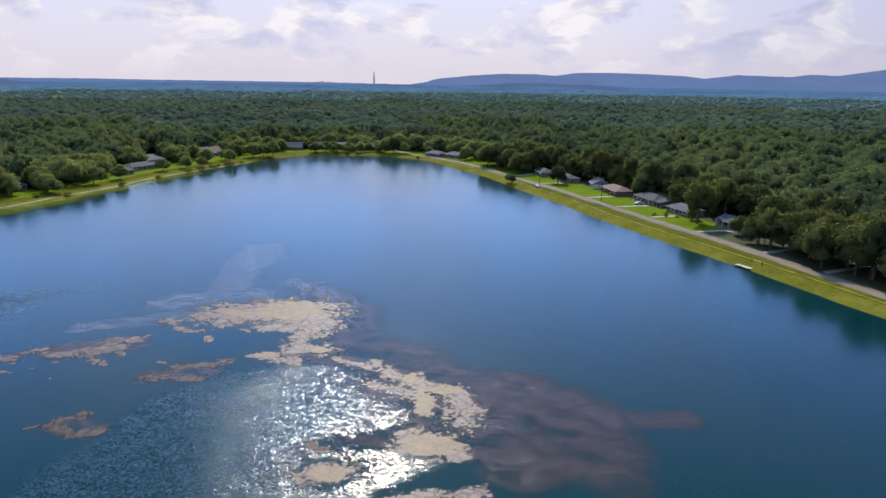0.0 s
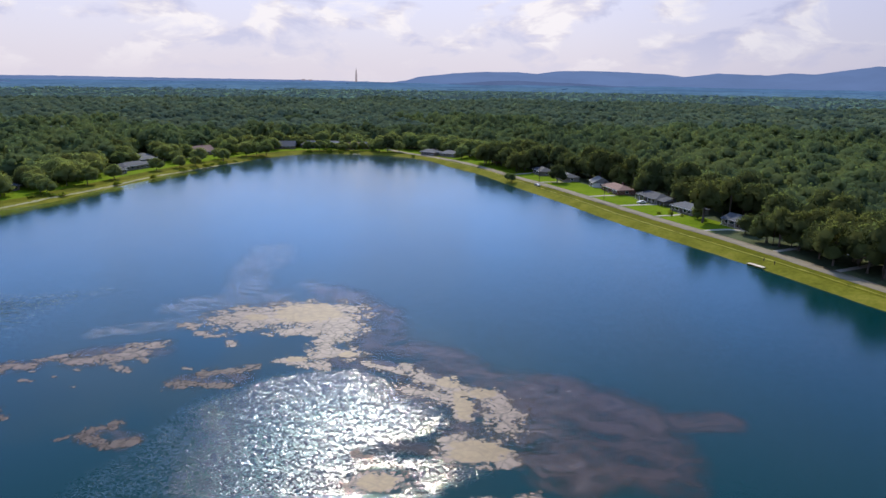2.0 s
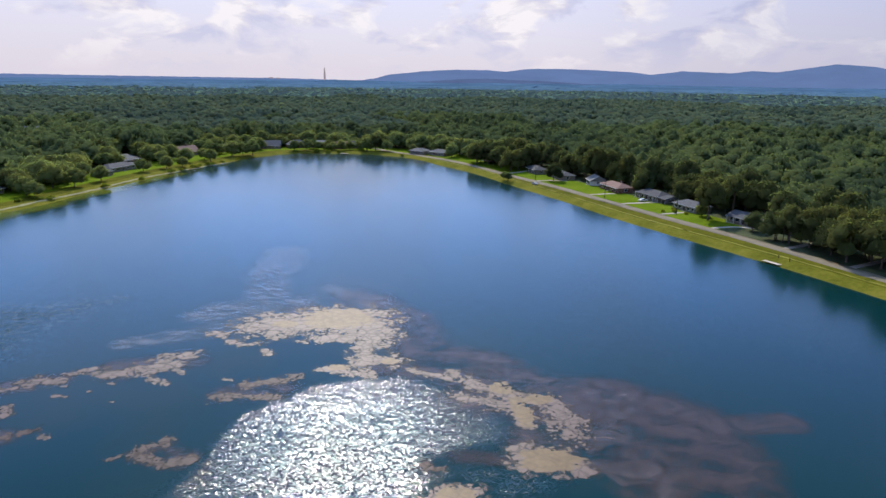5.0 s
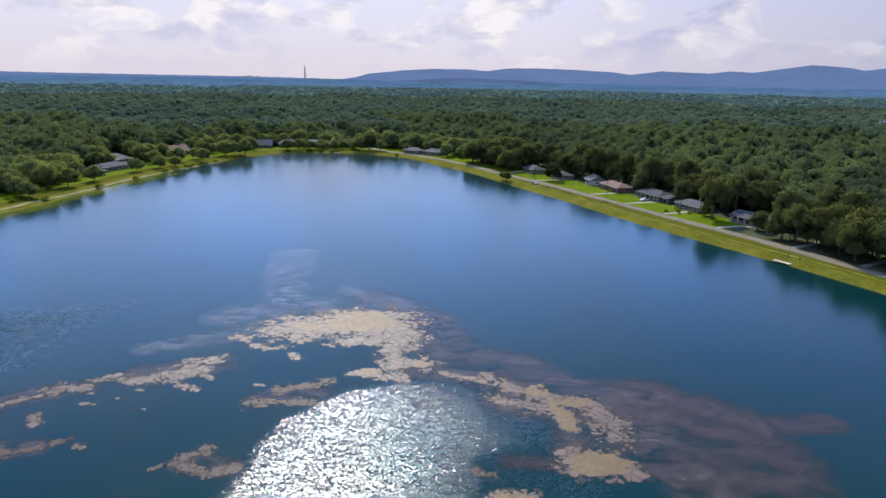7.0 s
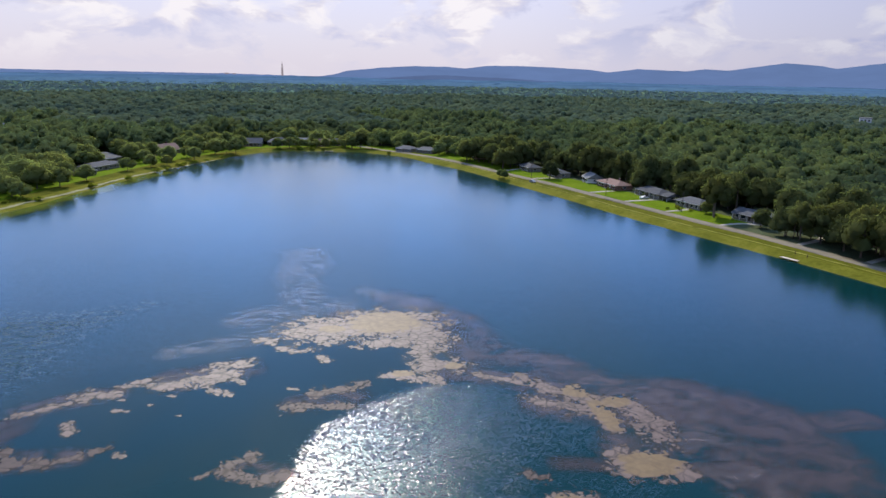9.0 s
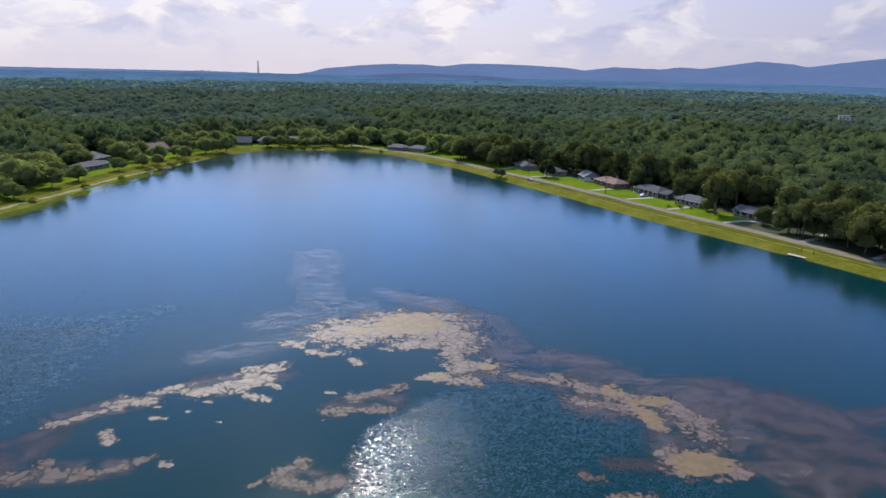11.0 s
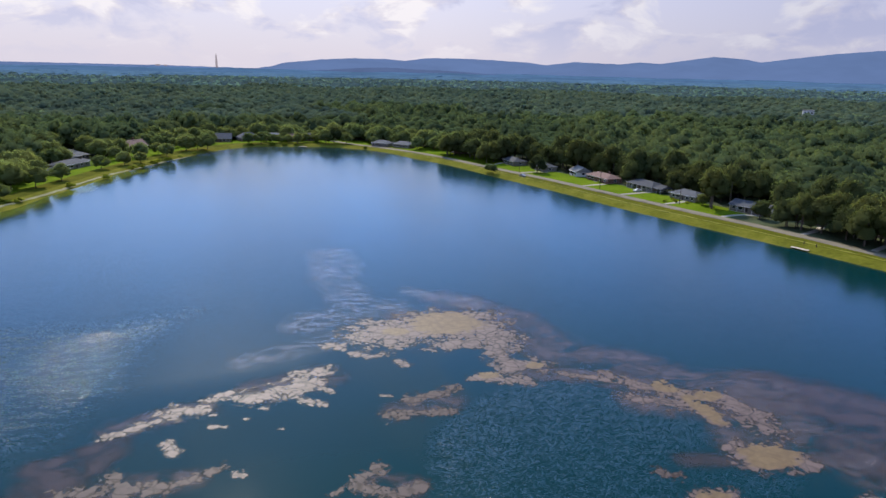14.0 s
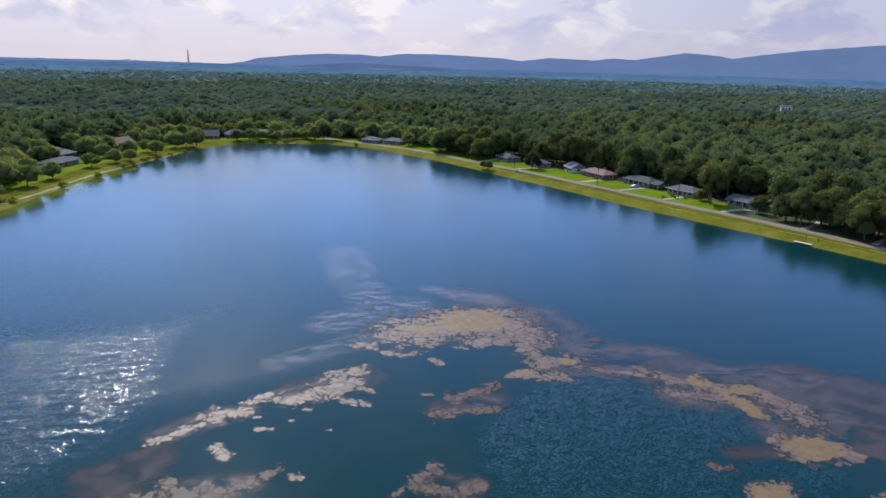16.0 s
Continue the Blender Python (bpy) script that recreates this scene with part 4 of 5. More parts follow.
for px, py in ((107.5, 291.5), (88.5, 334), (126.5, 240), (66, 393), (138, 196)):
    build_pole(px, py)


def build_dock(x, y, turn, label):
    d = thing("fishing_dock", x, y, 0.02, turn, label=label, category="dock", group="docks on the lake")
    for i in range(16):
        part("plank", boxes((-3.2 + i * 0.4, -2.83 + i * 0.4, -0.9, 0.9, 0.50 + 0.008 * (i % 3), 0.56 + 0.008 * (i % 3))), DOCKWOOD, d)
    part("beam", boxes((-3.2, 3.2, -0.75, -0.6, 0.32, 0.5)), DARKWOOD, d)
    part("beam", boxes((-3.2, 3.2, 0.6, 0.75, 0.32, 0.5)), DARKWOOD, d)
    for sx in (-3.0, 0.0, 3.0):
        for sy in (-0.67, 0.67):
            bm = bmesh.new()
            tube(bm, (sx, sy, -1.8), (sx, sy, 0.32), 0.1, 0.1, 8)
            part("pile", bm, DARKWOOD, d)


def build_post(x, y):
    bm = bmesh.new()
    tube(bm, (0, 0, -0.2), (0, 0, 1.15), 0.17, 0.15, 10)
    p = thing("post", x, y, 1.2, label="short dark wooden post on the bank", category="post", group="posts on the bank")
    part("shaft", bm, DARKWOOD, p)
    part("cap", boxes((-0.2, 0.2, -0.2, 0.2, 1.15, 1.22)), DARKWOOD, p)


build_dock(108.9, 216.5, 112, "pale plank fishing dock on the grassy bank")
build_dock(-53.0, 534.0, 4, "pale plank dock at the lake's far end")
build_post(112.6, 219.0)
build_post(114.0, 214.6)


def build_tower():
    t = thing("tower", -421, 4660, GROUND_Z, label="slender tall tower rising above the far plain", category="tower")
    z = 0
    for h, r0, r1 in ((34, 6.4, 6.4), (26, 6.2, 6.0), (4, 6.0, 4.4), (18, 4.4, 4.2), (8, 4.2, 2.0), (12, 1.1, 0.3)):
        bm = bmesh.new()
        tube(bm, (0, 0, z), (0, 0, z + h), r0, r1, 20)
        part("stage", bm, TOWER, t)
        z += h
    for dx, w, h in ((-345, 22, 24), (-300, 16, 22)):
        b = thing("block", -421 + dx, 4640, GROUND_Z, label="far-off flat-roofed block above the trees", category="building", group="far blocks")
        part("wall", boxes((-w / 2, w / 2, -8, 8, 0, h)), TOWER, b)
        part("roof", boxes((-w / 2 - 0.6, w / 2 + 0.6, -8.6, 8.6, h, h + 1.2)), TOWER, b)


# tower and blocks emit a hazy grey in place of lit walls
TOWER = make_distance("far_haze_glow", (0.40, 0.35, 0.40), 0.1, 0.02, 0.7)
build_tower()


def build_far_hall():
    h = thing("hall", 545, 716, GROUND_Z, -38, label="white flat-roofed hall rising out of the woods", category="building")
    part("wall", boxes((-6, 6, -6, 6, -0.2, 16.5)), WHITE, h)
    part("roof", boxes((-6.5, 6.5, -6.5, 6.5, 16.5, 17.2)), ROOF_PALE, h)
    for i in range(3):
        wx = -3.5 + i * 3.5
        fr = part("window", ring_frame(wx - 0.8, wx + 0.8, 13.2, 15.0, -6), METAL_GREY, h)
        part("pane", boxes((wx - 0.8, wx + 0.8, -6.03, -6.005, 13.2, 15.0)), GLASS, fr)
    HOMES.append((545, 716, 11))
    HOMES.append((536, 706, 9))


build_far_hall()

# ---- single trees ----
for k, x, y, s in ((2, 116.5, 280, 1.0), (4, 118.5, 284, 0.95), (1, 76, 390, 0.8), (0, 108, 374, 0.9), (0, 41, 466, 0.98), (1, 47, 471, 1.05), (0, 52, 463, 0.85), (3, 43, 477, 1.2),
                   (3, 49.5, 392, 0.46), (3, 48, 397, 0.42), (1, 58, 432, 1.0), (0, 64, 436, 0.9), (2, 139, 262, 0.9), (2, 131, 244, 0.7), (0, 139, 222, 0.9),
                   (2, 143, 216, 0.9), (1, 147, 207, 1.0), (0, 152, 195, 0.95), (2, 158, 185, 0.95), (1, 150, 180, 0.9), (0, 162, 172, 1.0), (3, 118, 289, 0.5)):
    put_tree(k, x, y, s)
for k, x, y, s in ((3, -191, 365, 1.05), (5, -182, 369, 1.15), (5, -176, 388, 1.0), (5, -166, 425, 0.9), (5, -139, 475, 1.0), (3, -131, 505, 0.95), (5, -118, 513, 1.3), (5, -124, 508, 1.1),
                   (5, -150, 449, 0.75), (3, -157, 440, 0.7), (3, -92, 544, 0.7), (5, -83, 545, 1.0), (5, -74, 547, 0.8), (5, -187, 338, 0.9), (3, -193, 343, 0.8), (3, -199, 409, 1.1), (1, -212, 474, 1.1), (3, -208, 489, 1.2), (1, -215, 462, 1.0),
                   (1, -206, 388, 0.9), (3, -203, 372, 1.05), (1, -207, 356, 0.8), (5, -201, 352, 1.1), (3, -153, 470, 0.85), (5, -146, 487, 0.9), (5, -36, 543, 1.2), (1, -29, 544, 0.95), (5, -20, 541, 1.0), (3, -56, 547, 0.7),
                   (1, -210, 404, 0.9), (3, -205, 424, 1.0), (1, -208, 438, 0.8), (3, -205, 330, 1.0), (1, -212, 340, 0.9)):
    put_tree(k, x, y, s * 1.06)
for k, x, y, s in ((1, 125, 259, 0.62), (1, 127, 245, 0.72), (3, 133, 239, 0.9), (2, 137, 233, 0.85), (1, 139, 224, 0.9), (0, 143, 218, 0.85), (2, 141, 212, 0.8)):
    put_tree(k, x, y, s)
for x, y, s in ((-158, 398, 1.1), (-169, 374, 1.1), (-150, 427, 1.2), (-143, 448, 1.2), (-141, 455, 1.1), (-184, 333, 1.3), (-179, 337, 1.0), (-189, 327, 1.1), (-137, 463, 1.1), (-131, 474, 0.9), (-75, 541, 1.2), (-66, 541, 1.0),
                (-9, 517, 0.8), (-58, 541, 0.8), (-147, 435, 0.8), (-124, 490, 0.9), (-90, 540, 1.0)):
    put_tree(6, x, y, s, 0.7, "bushes at the water's edge")
for x, y in ((108.5, 296), (110, 300), (111, 303), (112.5, 293), (107.5, 332), (108.5, 338), (97, 352), (104, 298)):
    put_tree(7, x, y, 1.0, GROUND_Z, "shrubs on the lawns")

HOMES.extend([(-154, 499, 13), (-170, 436, 12), (-186, 372, 8), (-172, 400, 10), (119, 256, 10), (-104, 545, 12), (-84, 550, 9), (-178, 452, 11), (-160, 497, 11)])      # open lawns
_rng = np.random.default_rng(21)
_cand = np.column_stack([_rng.uniform(-235, 215, 26000), _rng.uniform(150, 610, 26000)])
_d, _rd = off_shore(_cand), near_line(_cand, ROAD)
_kept = []
for (x, y), d, rd in zip(_cand, _d, _rd):
    right = x > 0 and y < 500
    low = (47 if 262 < y < 440 else 17 if y < 300 else 24) if right else (25 if x < -60 and y < 545 else 9)
    if not (low < d < (62 if right else 56)) or rd < (12 if y > 268 else 6) or not clear_of_homes(x, y, 1.0):
        continue
    if (not right and d < 40 and _rng.random() < 0.6) or (right and d < 46 and _rng.random() < (0.5 if 222 < y < 266 else 0.3)):
        continue
    if any((x - a) ** 2 + (y - b) ** 2 < (36 if right else 49) for a, b in _kept) or len(_kept) >= 300:
        continue
    if x < -232 or y < 150 or x > 215 or (right and y > 480 and d < 45):
        continue
    _kept.append((x, y))
    put_tree(int(_rng.choice([0, 0, 1, 1, 2, 3, 4] if right else [3, 5, 3, 5, 5, 3])), x, y, _rng.uniform(0.74, 1.0) * (1.14 if right else 1.0 if d < 30 else 1.25), GROUND_Z, "trees between the houses")


# ---- the woods ----
def build_woods(name, r0, r1, cell, kinds, width, height, material, label, low_d, seed, uneven=1.0):
    rng = np.random.default_rng(seed)
    shapes = [crown(np.random.default_rng(seed * 100 + i), *kinds) for i in range(10)]
    n = int(0.5 * radians(93) * (r1 * r1 - r0 * r0) / (cell * cell))
    az = np.radians(rng.uniform(-39, 54, n))
    r = np.sqrt(rng.uniform(r0 * r0, r1 * r1, n))
    xy = np.column_stack([np.sin(az) * r - 40, np.cos(az) * r])
    # thin out where two would stand in one cell
    key = np.floor(xy / (cell * 0.8)).astype(int)
    _, first = np.unique(key, axis=0, return_index=True)
    xy = xy[np.sort(first)]
    d = off_shore(xy)
    ok = (d > np.where((xy[:, 0] > 0) & (xy[:, 1] < 500), low_d + 14, low_d))
    # neighbouring belts run into one another
    rr = np.hypot(xy[:, 0] + 40, xy[:, 1]) + 200 * np.array([noise.noise((x * 0.007, y * 0.007, 8)) for x, y in xy])
    ok &= (rr > r0 + 110) & (rr < r1 - 110)
    if low_d < 95:
        taken = np.array(_kept)
        for s in range(len(xy)):
            if ok[s] and (not clear_of_homes(xy[s, 0], xy[s, 1], 2.0) or (d[s] < 75 and ((taken - xy[s]) ** 2).sum(1).min() < 30)):
                ok[s] = False
    xy = xy[ok]
    pts, tris, tint, nrms, base = [], [], [], [], 0
    for x, y in xy:
        pick = rng.integers(10)
        v, f, q = shapes[pick]
        a, s = rng.uniform(0, 6.28), rng.uniform(0.85, 1.25)
        grove = 1 + 0.24 * uneven * noise.noise((x * 0.012, y * 0.012, 4))
        w, h = width * s, height * (1 + uneven * rng.choice([-0.26, -0.14, -0.04, 0.06, 0.24])) * grove
        c, si = math.cos(a) * w, math.sin(a) * w
        p = np.column_stack([v[:, 0] * c - v[:, 1] * si + x, v[:, 0] * si + v[:, 1] * c + y, GROUND_Z + h * (0.18 + 0.82 * v[:, 2])])
        pts.append(p)
        nrms.append(np.column_stack([q[:, 0] * math.cos(a) - q[:, 1] * math.sin(a), q[:, 0] * math.sin(a) + q[:, 1] * math.cos(a), q[:, 2]]))
        tris.append(f + base)
        tint.append(np.full(len(v), rng.random()))
        base += len(v)
    me = big_mesh(name, np.concatenate(pts), np.concatenate(tris), material, "tint", np.concatenate(tint), normals=np.concatenate(nrms))
    tagged(new(name, me), label, "woods", kind="stuff")


def build_understory(name, step, lo, hi, z, material, label, low_d):
    """Shrubs and young trees that close the gaps between the crowns."""
    x, y = np.meshgrid(np.arange(-0.8 * hi, hi, step), np.arange(120, hi, step))
    rng = np.random.default_rng(14)
    x, y = x + rng.uniform(-0.4, 0.4, x.shape) * step, y + rng.uniform(-0.4, 0.4, x.shape) * step
    p = np.column_stack([x.ravel(), y.ravel()])
    rr, az = np.hypot(p[:, 0] + 40, p[:, 1]), np.degrees(np.arctan2(p[:, 0] + 40, p[:, 1]))
    good = (rr > lo) & (rr < hi) & (az > -43) & (az < 61)
    good[good] = off_shore(p[good]) > low_d
    for hx, hy, r in HOMES:
        good &= (p[:, 0] - hx) ** 2 + (p[:, 1] - hy) ** 2 > (r + 6) ** 2
    g = good.reshape(x.shape)
    h, w = x.shape
    i = np.arange(h - 1)[:, None] * w + np.arange(w - 1)[None, :]
    on = g[:-1, :-1] & g[1:, :-1] & g[:-1, 1:] & g[1:, 1:]
    q = np.column_stack([i[on], i[on] + 1, i[on] + w + 1, i[on] + w])
    ids, back = np.unique(q, return_inverse=True)
    zz = z + rng.normal(0, 1.1, len(ids))
    me = big_mesh(name, np.column_stack([p[ids], zz]), back.reshape(q.shape), material, "tint", rng.random(len(ids)))
    tagged(new(name, me), label, "undergrowth", kind="stuff")


build_understory("undergrowth", 5.0, 100, 720, 10.0, LEAF_WOODS, "dense green undergrowth between the trees", 66)
build_understory("undergrowth", 9.0, 700, 1480, 11.5, LEAF_HAZED, "dense green undergrowth in the far woods", 90)
build_understory("undergrowth", 16.0, 1460, 2300, 13.5, LEAF_HAZE_BLUE, "undergrowth far across the plain, tinted blue-green for haze", 400)
build_woods("woods", 90, 830, 8.6, (9, ICO1, 130, 0.030, 1.0, 0.98, 1.36), 16, 16, LEAF_WOODS, "dense mixed broadleaf woods behind the houses", 43, 3)
build_woods("woods_beyond", 610, 1510, 10.5, (5, ICO1, 12, 0.06, 1.0, 1.2, 1.15), 19, 16, LEAF_HAZED, "wide dark green woods across the plain", 90, 4, 0.6)
build_woods("woods_far_off", 1290, 2330, 15.5, (2, ICO1, 6, 0.16, 1.0, 1.2, 1.3), 26, 16, LEAF_HAZE_BLUE, "woods far across the plain, tinted blue-green for haze", 400, 6, 0.3)


# ---- algae on the lake ----
def field(x, y, caps):
    """How far inside the strokes a place lies: 1 on a stroke's spine, 0 at its rim."""
    best = np.full(x.shape, -9.0)
    for x0, y0, x1, y1, w in caps:
        dx, dy = x1 - x0, y1 - y0
        t = np.clip(((x - x0) * dx + (y - y0) * dy) / (dx * dx + dy * dy + 1e-6), 0, 1)
        best = np.maximum(best, 1 - np.hypot(x - x0 - t * dx, y - y0 - t * dy) / w)
    return best


def rough_noise(x, y, scale, seed):
    out = [noise.fractal((a * scale, b * scale, seed), 0.9, 2.1, 5) for a, b in zip(x.ravel(), y.ravel())]
    return np.array(out).reshape(x.shape)


def net(caps, step, more):
    c = np.array(caps)
    w = c[:, 4].max() * more
    x0, x1 = min(c[:, 0].min(), c[:, 2].min()) - w, max(c[:, 0].max(), c[:, 2].max()) + w
    y0, y1 = min(c[:, 1].min(), c[:, 3].min()) - w, max(c[:, 1].max(), c[:, 3].max()) + w
    return np.meshgrid(np.arange(x0, x1, step), np.arange(y0, y1, step))


# where the mats have dried to a smooth ochre sheet: centre and half widths
SHEETS = [(-33, 170, 8.5, 6.5), (-46, 167, 3, 2.5), (2, 129, 2.2, 2.4), (4.5, 119.5, 1.8, 5.5), (8.5, 123.5, 2.6, 1.8), (5.5, 102.5, 4.6, 3.4), (-10.5, 93.5, 2.6, 2.2), (-20, 143, 1.8, 1.6), (-31, 140.5, 2.2, 1.6)]


def build_mat(caps, label, step=0.26, ragged=0.8, seed=1.0, holes=0.0, material=CRUST):
    """A floating mat of algae: a thin crust, torn along its rim, some centimetres proud of the water."""
    x, y = net(caps, step, 2.2)
    rng = np.random.default_rng(int(seed * 10))
    jx, jy = x + rng.uniform(-0.4, 0.4, x.shape) * step, y + rng.uniform(-0.4, 0.4, x.shape) * step
    f = field(jx, jy, caps)
    near = f > -1.6
    n1 = np.zeros(x.shape)
    n1[near] = rough_noise(jx[near], jy[near], 0.30, seed) + 1.05 * rough_noise(jx[near], jy[near], 1.5, seed + 40)
    v = f * 1.45 + n1 * ragged - holes
    h, w = x.shape
    i = (np.arange(h - 1)[:, None] * w + np.arange(w - 1)[None, :])
    on = (v[:-1, :-1] + v[1:, :-1] + v[:-1, 1:] + v[1:, 1:]) / 4 > -0.42
    q = np.column_stack([i[on], i[on] + 1, i[on] + w + 1, i[on] + w])
    z = 0.02 + 0.012 * np.clip(v, 0, 1) + 0.004 * rng.random(x.shape)
    ids, back = np.unique(q, return_inverse=True)
    verts = np.column_stack([jx.ravel()[ids], jy.ravel()[ids], z.ravel()[ids]])
    top = back.reshape(q.shape)
    # a rim that goes down into the water
    m = len(verts)
    edges = {}
    for face in top:
        for a, b in zip(face, np.roll(face, -1)):
            if (b, a) in edges:
                del edges[(b, a)]
            else:
                edges[(a, b)] = 1
    low = verts.copy()
    low[:, 2] = -0.04
    skirt = np.array([(b, a, a + m, b + m) for a, b in edges])
    me = big_mesh("algae_mat", np.concatenate([verts, low]), np.concatenate([top, skirt]), material, "cover", np.tile(np.clip((v.ravel()[ids] + 0.42) / 2.2, 0, 1), 2))
    at = np.concatenate([verts, low])
    firm = np.max([np.clip(1 - 0.5 * np.hypot((at[:, 0] - cx) / rx, (at[:, 1] - cy) / ry), 0, 1) for cx, cy, rx, ry in SHEETS], 0)
    me.attributes.new("sheet", "FLOAT", "POINT").data.foreach_set("value", firm.astype(np.float32))
    return tagged(new("algae_mat", me), label, "algae", "algae mats")


def build_weed(caps, material, label, step=1.0, z=0.012, seed=4.0):
    x, y = net(caps, step, 1.5)
    f = field(x, y, caps)
    c = np.clip((f + 0.35 * rough_noise(x, y, 0.07, seed)) * 1.6 + 0.25, 0, 1)
    h, w = x.shape
    i = (np.arange(h - 1)[:, None] * w + np.arange(w - 1)[None, :])
    on = (c[:-1, :-1] + c[1:, :-1] + c[:-1, 1:] + c[1:, 1:]) > 0
    q = np.column_stack([i[on], i[on] + 1, i[on] + w + 1, i[on] + w])
    ids, back = np.unique(q, return_inverse=True)
    verts = np.column_stack([x.ravel()[ids], y.ravel()[ids], np.full(len(ids), z)])
    me = big_mesh("weed_bed", verts, back.reshape(q.shape), material, "cover", c.ravel()[ids], True)
    tagged(new("weed_bed", me), label, "water weed", kind="stuff")


MAT = "dry tan algae mat floating on the lake"
THIN = "thin ragged brown algae mat floating on the lake"
build_mat([(-48.5, 166.8, -33.3, 168.0, 7.6), (-33.5, 168.9, -27.3, 168.6, 8.6), (-27.0, 165.0, -23.5, 158.0, 5.6), (-36.3, 157.5, -31.1, 157.3, 2.6)], "broad dry tan algae mat with a smooth pale middle", seed=1.3, holes=-0.45)
build_mat([(-33.4, 139.9, -24.3, 136.2, 2.4), (-26.1, 146.4, -19.2, 142.3, 3.4), (-25.3, 154.0, -26.0, 143.5, 3.6)], MAT, seed=2.1)
build_mat([(-15.4, 138.3, -8.3, 133.6, 1.6), (-6.4, 135.1, -2.1, 128.7, 2.8), (-7.1, 126.0, 3.1, 120.8, 2.2), (-0.1, 127.9, 4.2, 124.7, 3.0)], MAT, seed=3.2, ragged=1.05)
build_mat([(6.0, 123.7, 11.3, 122.5, 2.2), (3.5, 119.6, 3.6, 113.3, 2.0), (10.6, 119.0, 11.8, 110.6, 3.8), (3.7, 107.5, 0.5, 105.8, 1.2)], MAT, seed=4.4, ragged=1.15)
build_mat([(2.4, 102.5, 7.0, 101.5, 3.6), (7.4, 100.8, 10.4, 98.6, 1.6)], "dense ochre algae mat with branching cracks", seed=5.7, ragged=0.5, holes=-0.5)
build_mat([(-101.1, 130.1, -93.9, 133.8, 1.7), (-92.9, 136.0, -87.7, 136.8, 2.7)], MAT, seed=6.1, ragged=0.6)
build_mat([(-85.7, 139.7, -81.9, 142.5, 1.6)], MAT, seed=7.0, ragged=0.5)
build_mat([(-78.6, 140.1, -74.0, 141.1, 3.5), (-73.5, 141.5, -66.5, 144.2, 3.7), (-68.8, 147.8, -63.6, 149.0, 2.4), (-68.7, 136.4, -65.6, 135.0, 1.3), (-64.7, 140.9, -62.8, 138.6, 0.8)], MAT, seed=8.2)
build_mat([(-53.7, 127.9, -42.4, 127.3, 1.5)], THIN, seed=9.4, ragged=1.2, material=CRUST_THIN)
build_mat([(-48.9, 132.9, -39.6, 135.5, 1.8)], THIN, seed=10.1, ragged=1.25, material=CRUST_THIN)
build_mat([(-104.0, 114.6, -89.7, 112.7, 1.8), (-98.1, 118.3, -96.7, 115.7, 1.6), (-89.4, 112.9, -81.5, 117.2, 1.2)], THIN, seed=11.5, ragged=1.3, material=CRUST_THIN)
build_mat([(-61.4, 109.8, -57.7, 112.2, 1.3), (-61.9, 108.4, -56.3, 104.5, 1.3), (-55.9, 104.4, -51.9, 106.2, 1.2)], "hook-shaped brown algae mat floating on the lake", seed=12.3, ragged=1.2, material=CRUST_THIN)
build_mat([(-65.3, 106.9, -63.9, 107.8, 1.0)], THIN, seed=13.3, material=CRUST_THIN)
build_mat([(-14.5, 101.4, -12.4, 100.4, 1.5)], THIN, seed=14.3, ragged=1.4, material=CRUST_THIN)
build_mat([(-13.2, 92.9, -8.5, 93.9, 2.8)], MAT, seed=15.3)
build_mat([(-0.4, 86.7, 13.0, 88.7, 1.9)], MAT, seed=16.3)
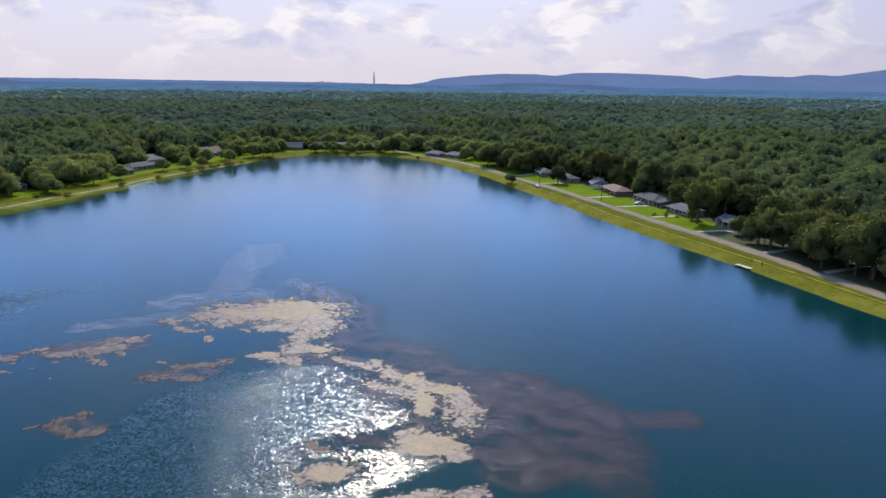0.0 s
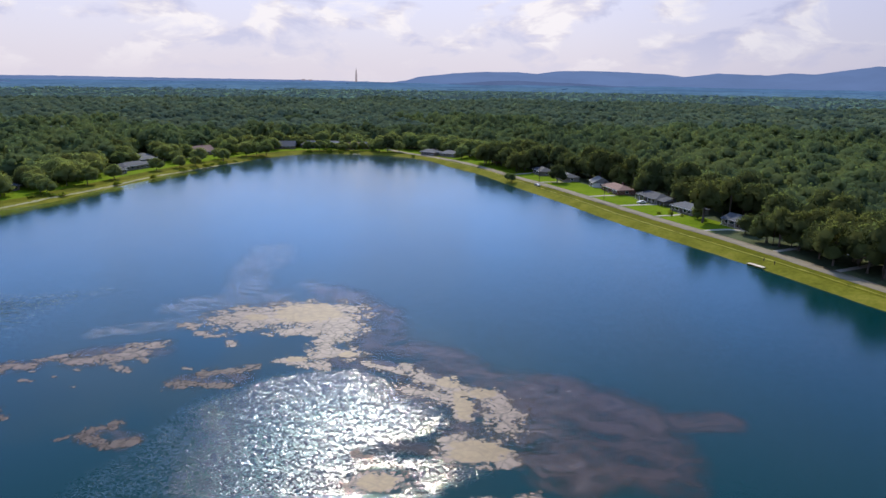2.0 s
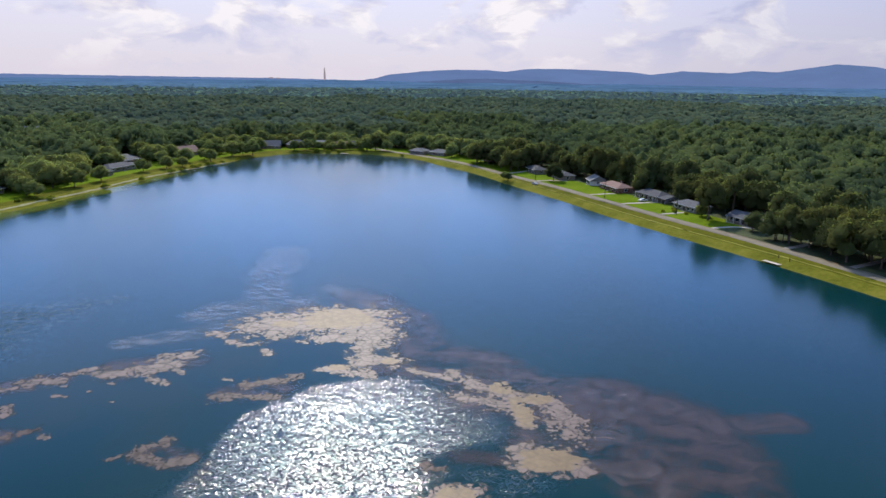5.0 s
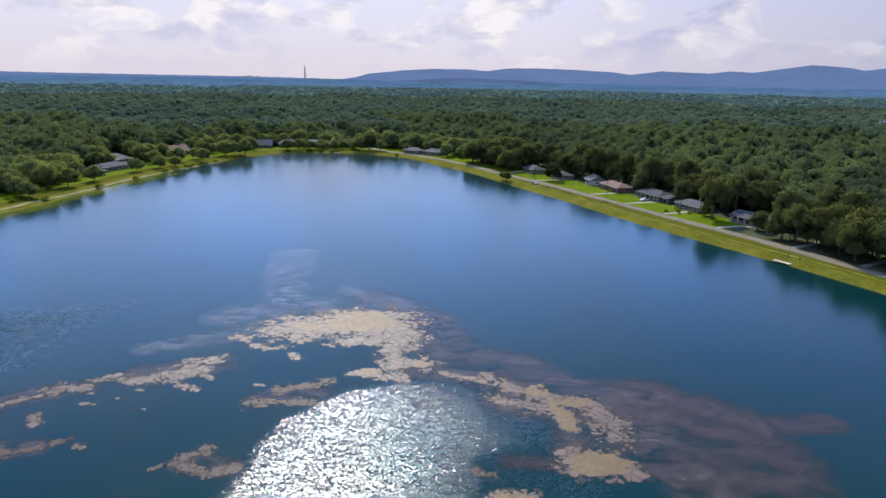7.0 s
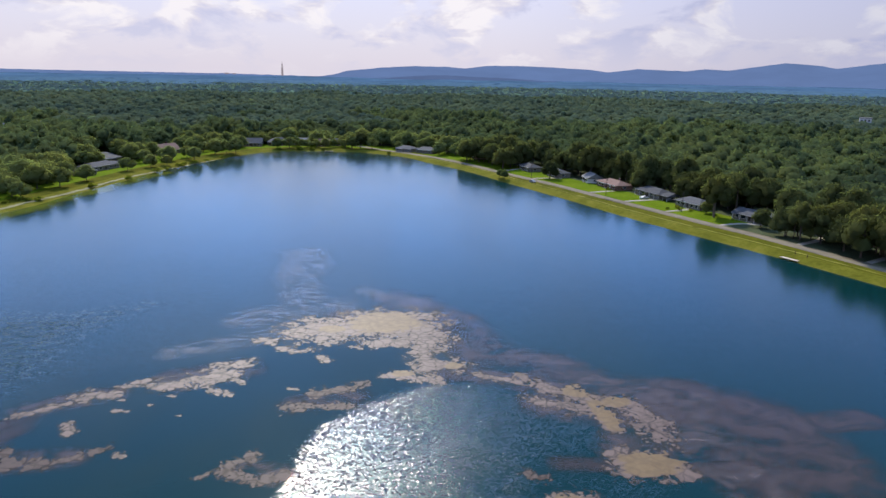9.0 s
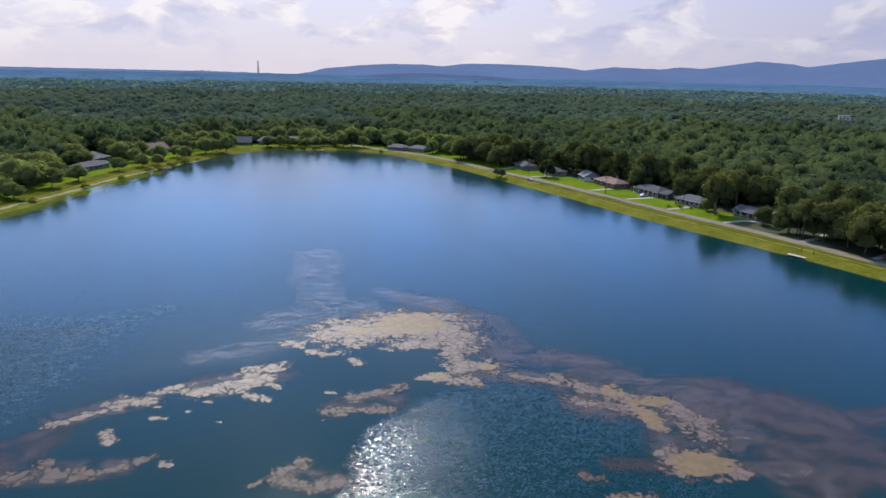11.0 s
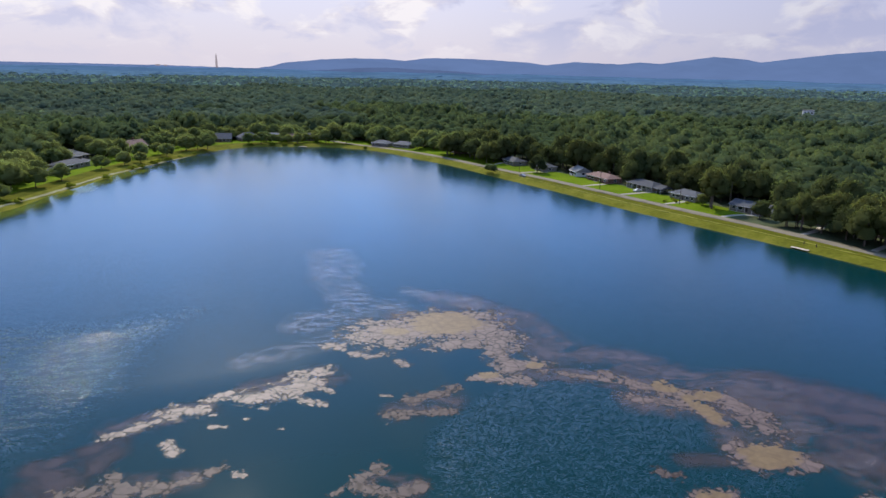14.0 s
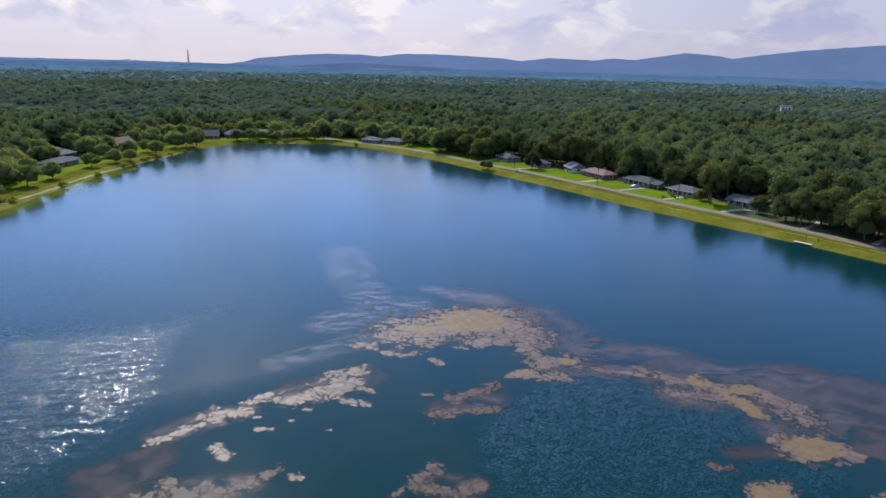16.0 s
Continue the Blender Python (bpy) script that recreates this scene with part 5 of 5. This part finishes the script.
for i, cap in enumerate([(-56.8, 155.3, -52.0, 153.9, 1.7), (-48.2, 150.3, -46.7, 148.3, 1.3), (-41.3, 155.1, -39.5, 154.5, 1.0), (-62.0, 161.3, -59.6, 160.2, 2.0), (-53.9, 135.6, -52.4, 135.3, 0.6), (-84.7, 130.1, -82.1, 129.6, 0.9),
                         (-90.7, 125.6, -89.3, 122.6, 1.4), (-79.6, 114.9, -78.3, 114.1, 1.0), (-78.8, 131.8, -78.3, 131.7, 0.5), (-73.1, 127.0, -72.4, 126.9, 0.5), (-76.3, 135.2, -75.2, 134.8, 0.6), (-85.0, 134.2, -84.0, 134.2, 0.5), (-48.5, 157.6, -45.2, 158.4, 1.2)]):
    build_mat([cap], "small scrap of pale floating algae", 0.2, 0.6, 20.5 + i)

build_weed([(23.0, 120.0, 33.0, 113.0, 10.5), (24.0, 99.5, 33.5, 100.0, 9.5), (37.1, 111.6, 52.0, 112.0, 3.8), (36.0, 104.0, 34.1, 95.2, 7.0)], WEED, "reddish brown weed bed just under the surface")
build_weed([(-190, 298, -175, 345, 12), (-174.5, 345, -163, 382, 9), (-162, 382, -147, 428, 6)], SHALLOWS, "yellow-green weedy shallows along the shore")
build_weed([(-30.0, 187.0, -15.0, 171.0, 8.0), (-16.0, 168.0, -11.0, 150.0, 8.5), (-10.0, 150.0, 6.0, 135.0, 6.5), (4.0, 132.0, 22.0, 123.5, 8.0), (15.0, 120.0, 20.0, 98.0, 8.0)], WEED_BROWN, "grey-brown algae film spread on the water", z=0.014)
build_weed([(-5.0, 124.0, 12.0, 117.0, 5.5), (4.0, 108.0, 10.0, 103.0, 6.0), (-22.0, 140.0, -4.0, 133.0, 4.0), (-40.0, 171.0, -24.0, 168.0, 9.0)], WEED_BROWN, "brown algae film round the floating mats", z=0.010)
build_weed([(-100.0, 132.0, -88.0, 137.0, 3.6), (-76.0, 142.0, -65.0, 146.0, 5.0), (-104.0, 114.0, -86.0, 114.5, 3.0), (-52.0, 129.5, -42.0, 131.0, 4.0), (-60.0, 108.0, -54.0, 106.0, 2.6)], WEED_BROWN, "brown algae film under ragged floating mats", z=0.010)
build_weed([(-56.5, 238.0, -56.5, 212.0, 8.0), (-57.0, 210.0, -53.0, 188.0, 6.5), (-67.0, 176.0, -44.0, 185.0, 6.5), (-37.0, 195.0, -24.0, 183.0, 4.5), (-80.0, 156.5, -60.0, 164.5, 4.0)], WEED_PALE, "pale streaky algae film trailing over the water", z=0.016)
build_weed([(-100.1, 125.9, -108.1, 122.5, 3.7), (-107.5, 116.4, -103.0, 121.5, 4.2), (-9.0, 104.4, -1.8, 103.0, 2.3)], WEED, "dark brown weed bed just under the surface", z=0.018)
